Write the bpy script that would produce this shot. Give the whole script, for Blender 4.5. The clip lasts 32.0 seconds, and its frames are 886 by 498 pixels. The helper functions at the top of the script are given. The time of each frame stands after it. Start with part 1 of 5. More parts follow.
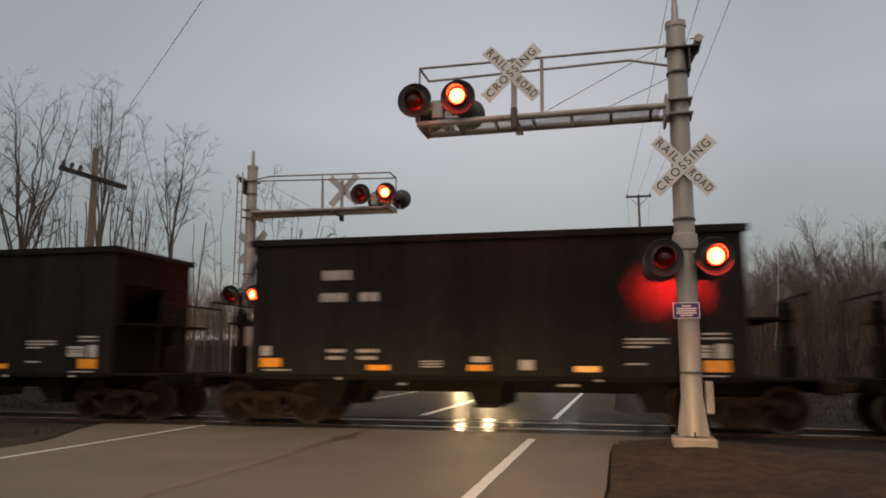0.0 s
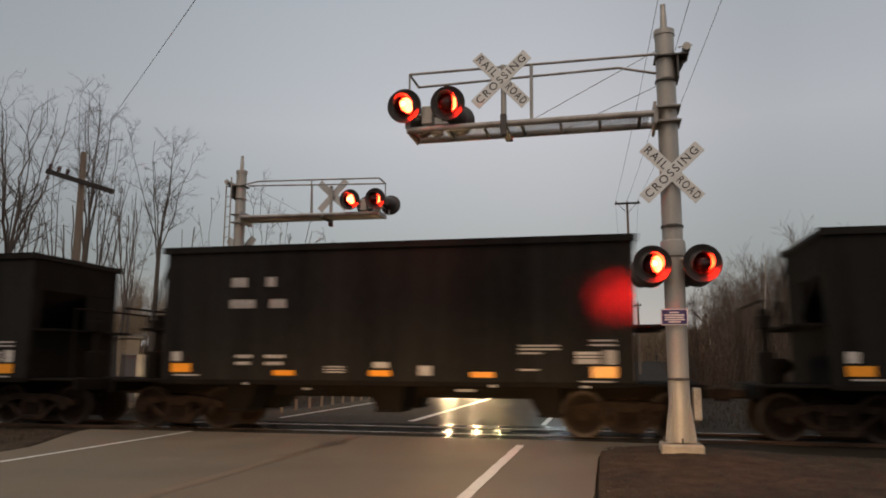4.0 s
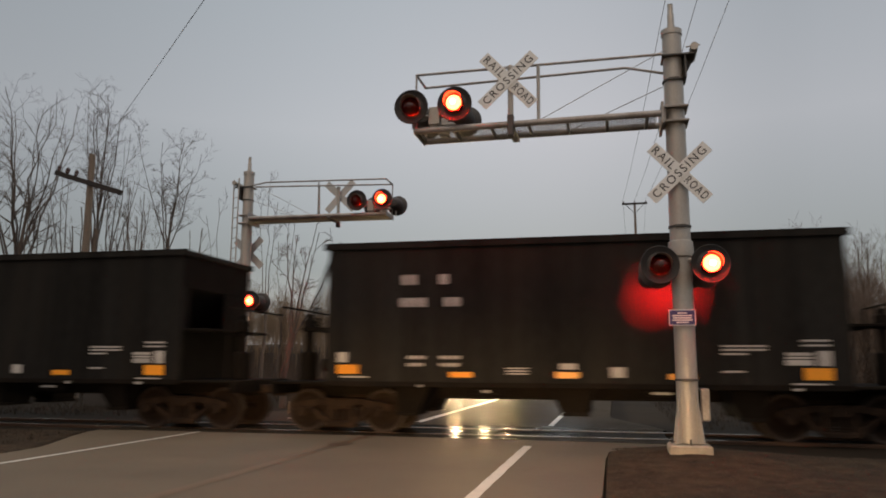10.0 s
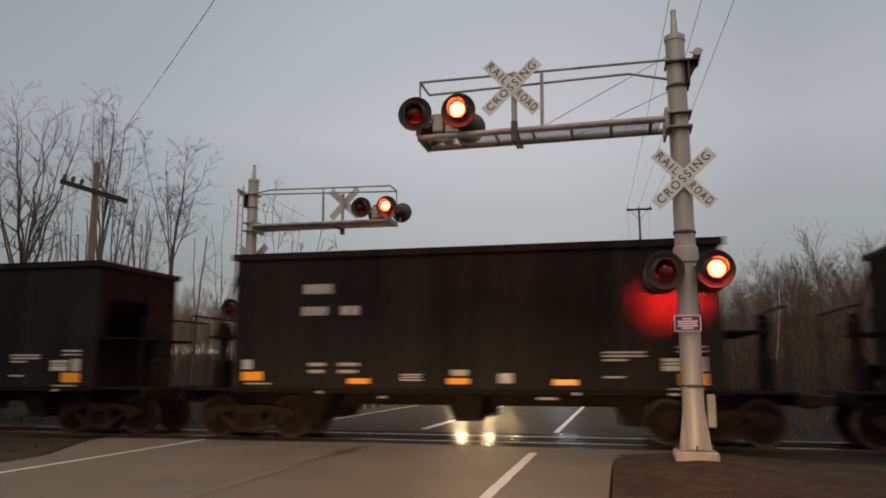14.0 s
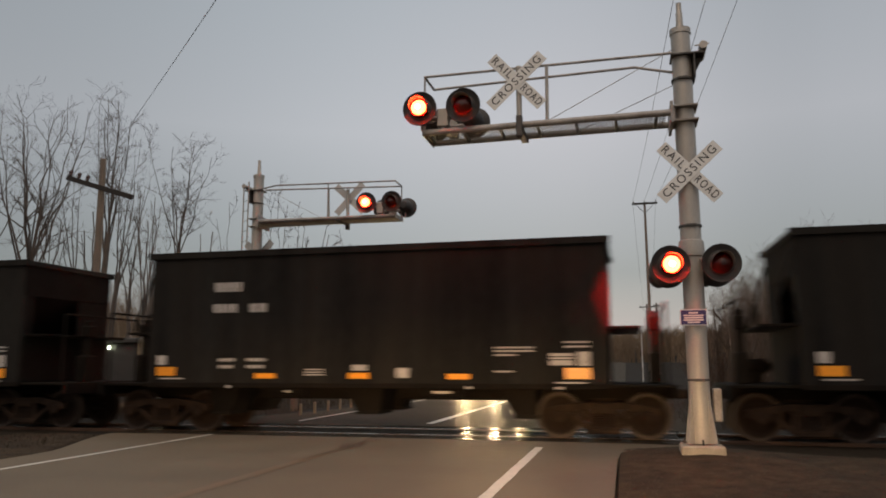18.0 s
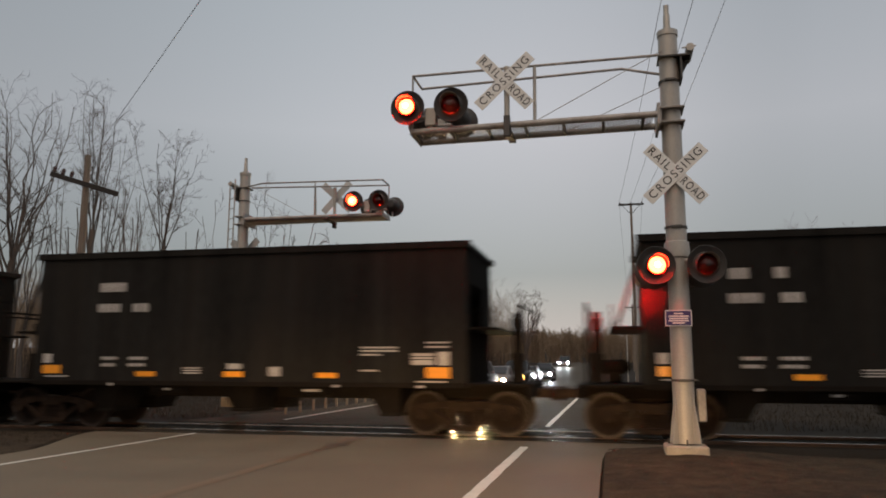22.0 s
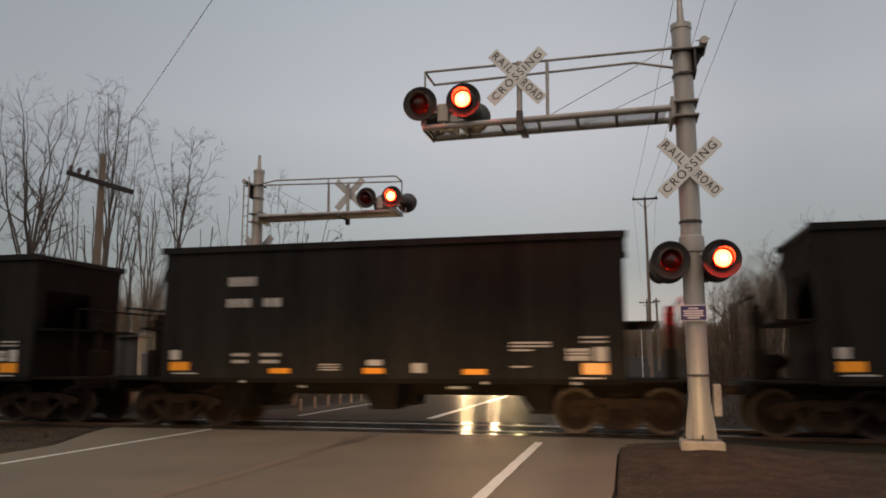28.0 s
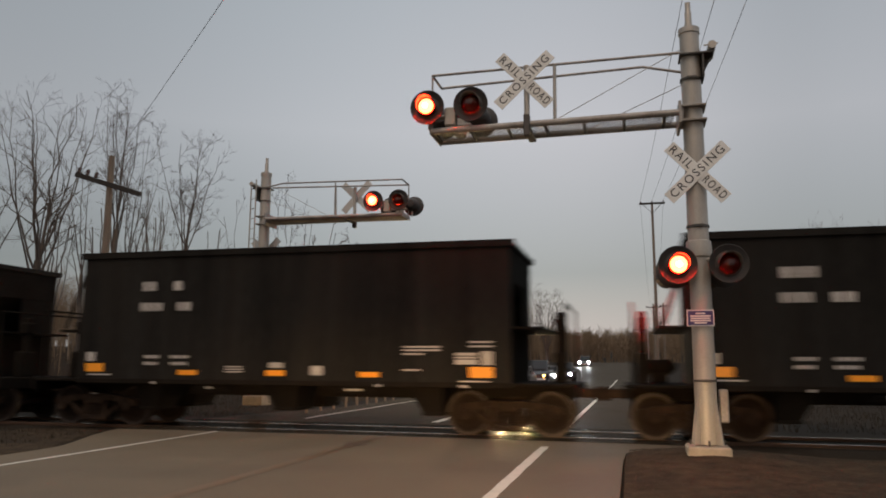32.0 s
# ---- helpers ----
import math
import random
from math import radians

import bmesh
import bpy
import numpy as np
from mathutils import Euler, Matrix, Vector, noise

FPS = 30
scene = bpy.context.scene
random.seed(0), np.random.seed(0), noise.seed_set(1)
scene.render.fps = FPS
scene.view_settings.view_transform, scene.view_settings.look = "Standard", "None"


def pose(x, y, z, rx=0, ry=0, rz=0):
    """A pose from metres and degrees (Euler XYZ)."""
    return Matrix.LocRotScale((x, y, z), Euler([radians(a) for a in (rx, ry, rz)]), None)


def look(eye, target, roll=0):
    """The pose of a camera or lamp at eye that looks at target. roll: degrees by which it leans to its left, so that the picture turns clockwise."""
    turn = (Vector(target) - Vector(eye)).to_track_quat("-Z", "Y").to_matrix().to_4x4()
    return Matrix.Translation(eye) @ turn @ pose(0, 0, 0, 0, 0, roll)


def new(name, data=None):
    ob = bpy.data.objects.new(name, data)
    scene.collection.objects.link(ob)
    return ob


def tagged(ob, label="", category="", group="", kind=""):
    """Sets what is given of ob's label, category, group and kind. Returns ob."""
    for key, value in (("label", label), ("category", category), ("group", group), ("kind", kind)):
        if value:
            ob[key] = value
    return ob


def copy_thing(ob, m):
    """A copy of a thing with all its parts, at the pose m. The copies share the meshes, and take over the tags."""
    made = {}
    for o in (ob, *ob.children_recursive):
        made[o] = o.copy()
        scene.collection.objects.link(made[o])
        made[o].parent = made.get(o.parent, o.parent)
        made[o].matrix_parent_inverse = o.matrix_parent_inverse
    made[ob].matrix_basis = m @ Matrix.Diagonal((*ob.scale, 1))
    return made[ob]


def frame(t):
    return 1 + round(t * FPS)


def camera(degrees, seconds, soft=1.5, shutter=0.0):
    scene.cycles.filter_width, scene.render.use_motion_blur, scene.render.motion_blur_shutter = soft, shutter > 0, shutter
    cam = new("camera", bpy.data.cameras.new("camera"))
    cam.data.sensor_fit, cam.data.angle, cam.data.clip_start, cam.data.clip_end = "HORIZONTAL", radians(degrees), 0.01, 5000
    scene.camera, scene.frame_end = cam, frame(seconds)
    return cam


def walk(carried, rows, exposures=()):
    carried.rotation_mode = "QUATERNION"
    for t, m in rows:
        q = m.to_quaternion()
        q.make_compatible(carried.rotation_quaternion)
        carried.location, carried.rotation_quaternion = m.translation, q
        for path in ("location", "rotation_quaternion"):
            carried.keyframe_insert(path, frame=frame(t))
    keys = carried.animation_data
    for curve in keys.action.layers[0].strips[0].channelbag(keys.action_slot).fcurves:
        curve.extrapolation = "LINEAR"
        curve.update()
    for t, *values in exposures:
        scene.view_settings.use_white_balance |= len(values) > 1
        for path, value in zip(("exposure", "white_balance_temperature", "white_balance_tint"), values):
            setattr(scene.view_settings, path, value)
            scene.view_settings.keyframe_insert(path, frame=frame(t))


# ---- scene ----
cam = camera(61.04, 32.0, soft=1.85, shutter=0.5)
EYE = Vector((0.0, 0.0, 1.47))


def aim(yaw, pitch, roll):
    """Camera pose: yaw to the left of the road's direction, pitch upwards, roll, in degrees."""
    return Matrix.Translation(EYE) @ pose(0, 0, 0, 0, 0, yaw) @ pose(0, 0, 0, 90 + pitch) @ pose(0, 0, 0, 0, 0, roll)


walk(cam, [(t, aim(a, b, c)) for t, a, b, c in (
    (0, 13.108, 8.246, 0.116), (0.5, 12.991, 8.249, 0.046), (1, 12.753, 8.307, -0.322), (1.5, 12.460, 8.559, 0.019),
    (2, 12.247, 8.917, 0.026), (2.5, 12.147, 9.100, 0.071), (3, 12.188, 9.003, 0.175), (3.5, 12.246, 8.831, 0.208),
    (5.5, 12.371, 8.535, 0.358), (6, 12.436, 8.545, 0.366), (6.5, 12.471, 8.560, 0.290), (7, 12.517, 8.521, 0.252),
    (7.5, 12.581, 8.553, 0.330), (8, 12.593, 8.656, 0.350), (8.5, 12.584, 8.731, 0.419), (9, 12.696, 8.694, 0.345),
    (9.5, 12.794, 8.731, 0.236), (10, 12.822, 8.741, 0.240), (10.5, 12.836, 8.758, 0.130), (11, 12.845, 8.762, 0.052),
    (11.5, 12.877, 8.761, -0.044), (12, 12.894, 8.776, -0.106), (12.5, 13.004, 8.811, -0.076), (13, 13.054, 8.926, -0.026),
    (13.5, 13.124, 9.189, -0.033), (14, 13.160, 9.246, 0.037), (14.5, 13.196, 9.262, 0.000), (16.5, 13.338, 9.058, -0.048),
    (17, 13.402, 8.994, -0.052), (17.5, 13.426, 8.881, -0.046), (18, 13.567, 8.855, -0.111), (18.5, 13.559, 8.929, 0.041),
    (19, 13.322, 8.915, -0.147), (19.5, 12.921, 8.907, -0.620), (20, 12.710, 8.866, -0.510), (20.5, 12.602, 8.821, -0.131),
    (21, 12.567, 8.831, 0.076), (21.5, 12.554, 8.807, 0.139), (22, 12.551, 8.809, 0.145), (22.5, 12.511, 8.817, 0.434),
    (23, 12.526, 8.777, 0.339), (23.5, 12.641, 8.756, 0.289), (24, 12.778, 8.693, 0.323), (24.5, 12.882, 8.678, 0.234),
    (25, 13.047, 8.626, 0.280), (25.5, 13.096, 8.579, 0.242), (27.5, 13.455, 8.489, -0.114), (28, 13.576, 8.495, -0.036),
    (28.5, 13.639, 8.458, -0.048), (29, 13.706, 8.493, 0.021), (29.5, 13.742, 8.671, 0.177), (30, 13.798, 8.755, 0.241),
    (30.5, 13.873, 8.834, 0.276), (31, 13.943, 8.815, 0.258), (31.5, 13.997, 8.837, 0.281), (32, 14.078, 8.762, 0.334))])

# ---- world, sun, light ----
world = bpy.data.worlds.new("dusk_sky")
scene.world = world
world.use_nodes = True
wn, wl = world.node_tree.nodes, world.node_tree.links
sky = wn.new("ShaderNodeTexSky")
sky.sky_type, sky.sun_disc = "NISHITA", False
sky.sun_elevation, sky.sun_rotation = radians(2.0), radians(190)
sky.altitude, sky.air_density, sky.dust_density, sky.ozone_density = 200, 1.0, 2.5, 2.0
# thin high cloud: mostly grey, a little pink low down, over the clear-sky colour
way, height, cloud, veil = (wn.new("ShaderNode" + k) for k in ("TexCoord", "SeparateXYZ", "ValToRGB", "Mix"))
wl.new(way.outputs["Generated"], height.inputs[0])
wl.new(height.outputs["Z"], cloud.inputs["Fac"])
stops = cloud.color_ramp.elements
for at, colour in ((0.0, (0.58, 0.525, 0.51)), (0.12, (0.57, 0.535, 0.54)), (0.3, (0.50, 0.485, 0.505)), (0.5, (0.395, 0.41, 0.435)), (1.0, (0.34, 0.34, 0.345))):
    stop = stops[0] if at == 0 else stops[1] if at == 1 else stops.new(at)
    stop.color = (*colour, 1)
thin = wn.new("ShaderNodeMix")
thin.data_type, thin.blend_type = "RGBA", "MULTIPLY"
thin.inputs["Factor"].default_value = 1.0
thin.inputs["B"].default_value = (0.3, 0.3, 0.3, 1)
wl.new(sky.outputs[0], thin.inputs["A"])
veil.data_type = "RGBA"
veil.inputs["Factor"].default_value = 0.85
wl.new(thin.outputs["Result"], veil.inputs["A"])
wl.new(cloud.outputs["Color"], veil.inputs["B"])
# lens vignetting put into the sky: brightest over the road, dimmer towards both sides
east = wn.new("ShaderNodeMapRange")
east.inputs["From Min"].default_value, east.inputs["From Max"].default_value = -1.0, 1.0
tone = wn.new("ShaderNodeValToRGB")
tone.color_ramp.interpolation = "B_SPLINE"
for at, colour in ((0.0, (0.57, 0.61, 0.61)), (0.17, (0.6, 0.65, 0.65)), (0.31, (0.81, 0.845, 0.84)), (0.45, (0.93, 0.915, 0.9)), (0.54, (0.81, 0.81, 0.8)), (0.62, (0.615, 0.635, 0.63)), (1.0, (0.57, 0.6, 0.605))):
    stop = tone.color_ramp.elements[0] if at == 0 else tone.color_ramp.elements[1] if at == 1 else tone.color_ramp.elements.new(at)
    stop.color = (*colour, 1)
vignette = wn.new("ShaderNodeMix")
vignette.data_type, vignette.blend_type = "RGBA", "MULTIPLY"
vignette.inputs["Factor"].default_value = 1.0
wl.new(height.outputs["X"], east.inputs["Value"])
wl.new(east.outputs["Result"], tone.inputs["Fac"])
wl.new(veil.outputs["Result"], vignette.inputs["A"])
wl.new(tone.outputs["Color"], vignette.inputs["B"])
wl.new(vignette.outputs["Result"], wn["Background"].inputs[0])
wn["Background"].inputs[1].default_value = 1.35

sun = new("sun", bpy.data.lights.new("sun", "SUN"))
sun.data.energy, sun.data.angle, sun.data.color = 0.85, radians(36), (1.0, 0.7, 0.48)
sun.matrix_world = look((0, 0, 0), (0.05, 1.0, -1.3))
scene.view_settings.exposure = 0.0

# ---- materials ----
def material(name, colour, rough=0.6, metal=0.0, var=0.25, scale=2.0, fine=60.0, bump=0.15, stain=None, stain_amount=0.5,
             stain_scale=1.2, spread=0.0, streak=(1, 1, 1), sheen=0.5):
    m = bpy.data.materials.new(name)
    m.use_nodes = True
    n, l = m.node_tree.nodes, m.node_tree.links
    b = n["Principled BSDF"]
    b.inputs["Metallic"].default_value = metal
    b.inputs["Specular IOR Level"].default_value = sheen
    tc = n.new("ShaderNodeTexCoord")
    mp = n.new("ShaderNodeMapping")
    mp.inputs["Scale"].default_value = streak
    l.new(tc.outputs["Object"], mp.inputs["Vector"])
    big, small = n.new("ShaderNodeTexNoise"), n.new("ShaderNodeTexNoise")
    big.inputs["Scale"].default_value, big.inputs["Detail"].default_value = scale, 6
    small.inputs["Scale"].default_value, small.inputs["Detail"].default_value = fine, 4
    for q in (big, small):
        l.new(mp.outputs["Vector"], q.inputs["Vector"])
    amt = n.new("ShaderNodeMath")
    amt.operation = "ADD"
    l.new(big.outputs["Fac"], amt.inputs[0])
    l.new(small.outputs["Fac"], amt.inputs[1])
    ramp = n.new("ShaderNodeMapRange")
    ramp.inputs["From Min"].default_value, ramp.inputs["From Max"].default_value = 0.6, 1.4
    ramp.inputs["To Min"].default_value, ramp.inputs["To Max"].default_value = 1 - var, 1 + var
    l.new(amt.outputs[0], ramp.inputs["Value"])
    mul = n.new("ShaderNodeMix")
    mul.data_type, mul.blend_type = "RGBA", "MULTIPLY"
    mul.inputs["Factor"].default_value = 1.0
    mul.inputs["A"].default_value = (*colour, 1)
    l.new(ramp.outputs["Result"], mul.inputs["B"])
    out = mul.outputs["Result"]
    if spread:
        info = n.new("ShaderNodeObjectInfo")
        r2 = n.new("ShaderNodeMapRange")
        r2.inputs["To Min"].default_value, r2.inputs["To Max"].default_value = 1 - spread, 1 + spread
        l.new(info.outputs["Random"], r2.inputs["Value"])
        m2 = n.new("ShaderNodeMix")
        m2.data_type, m2.blend_type = "RGBA", "MULTIPLY"
        m2.inputs["Factor"].default_value = 1.0
        l.new(out, m2.inputs["A"])
        l.new(r2.outputs["Result"], m2.inputs["B"])
        out = m2.outputs["Result"]
    if stain:
        sn = n.new("ShaderNodeTexNoise")
        sn.inputs["Scale"].default_value, sn.inputs["Detail"].default_value = stain_scale, 8
        l.new(mp.outputs["Vector"], sn.inputs["Vector"])
        sr = n.new("ShaderNodeMapRange")
        sr.inputs["From Min"].default_value, sr.inputs["From Max"].default_value = 0.45, 0.7
        sr.inputs["To Max"].default_value = stain_amount
        l.new(sn.outputs["Fac"], sr.inputs["Value"])
        m3 = n.new("ShaderNodeMix")
        m3.data_type = "RGBA"
        l.new(sr.outputs["Result"], m3.inputs["Factor"])
        l.new(out, m3.inputs["A"])
        m3.inputs["B"].default_value = (*stain, 1)
        out = m3.outputs["Result"]
    l.new(out, b.inputs["Base Color"])
    rr = n.new("ShaderNodeMapRange")
    rr.inputs["To Min"].default_value, rr.inputs["To Max"].default_value = max(0.02, rough - 0.12), min(1, rough + 0.12)
    l.new(big.outputs["Fac"], rr.inputs["Value"])
    l.new(rr.outputs["Result"], b.inputs["Roughness"])
    if bump:
        bp = n.new("ShaderNodeBump")
        bp.inputs["Strength"].default_value, bp.inputs["Distance"].default_value = bump, 0.02
        l.new(small.outputs["Fac"], bp.inputs["Height"])
        l.new(bp.outputs["Normal"], b.inputs["Normal"])
    return m


def glow(name, colour, strength):
    m = bpy.data.materials.new(name)
    m.use_nodes = True
    b = m.node_tree.nodes["Principled BSDF"]
    b.inputs["Base Color"].default_value = (*colour, 1)
    b.inputs["Emission Color"].default_value = (*colour, 1)
    b.inputs["Emission Strength"].default_value = strength
    return m


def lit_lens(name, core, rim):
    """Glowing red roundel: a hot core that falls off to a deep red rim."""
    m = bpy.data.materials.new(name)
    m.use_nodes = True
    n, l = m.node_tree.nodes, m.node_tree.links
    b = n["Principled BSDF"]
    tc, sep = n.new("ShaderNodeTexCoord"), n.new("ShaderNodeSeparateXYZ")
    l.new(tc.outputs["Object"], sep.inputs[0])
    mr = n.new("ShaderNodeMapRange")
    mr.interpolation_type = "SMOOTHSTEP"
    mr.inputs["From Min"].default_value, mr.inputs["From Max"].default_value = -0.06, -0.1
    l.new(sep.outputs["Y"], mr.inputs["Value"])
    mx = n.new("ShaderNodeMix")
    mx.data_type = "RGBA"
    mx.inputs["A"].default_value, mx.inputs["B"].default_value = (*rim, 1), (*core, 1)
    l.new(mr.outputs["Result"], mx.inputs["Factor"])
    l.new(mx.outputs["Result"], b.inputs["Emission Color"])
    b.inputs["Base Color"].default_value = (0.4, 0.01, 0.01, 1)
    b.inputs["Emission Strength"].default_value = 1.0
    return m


def glass(name, colour, amount=0.12):
    m = bpy.data.materials.new(name)
    m.use_nodes = True
    n, l = m.node_tree.nodes, m.node_tree.links
    n.remove(n["Principled BSDF"])
    tr, gl, mx = n.new("ShaderNodeBsdfTransparent"), n.new("ShaderNodeBsdfGlossy"), n.new("ShaderNodeMixShader")
    tr.inputs[0].default_value, gl.inputs["Roughness"].default_value = (*colour, 1), 0.08
    mx.inputs[0].default_value = amount
    l.new(tr.outputs[0], mx.inputs[1])
    l.new(gl.outputs[0], mx.inputs[2])
    l.new(mx.outputs[0], n["Material Output"].inputs["Surface"])
    return m


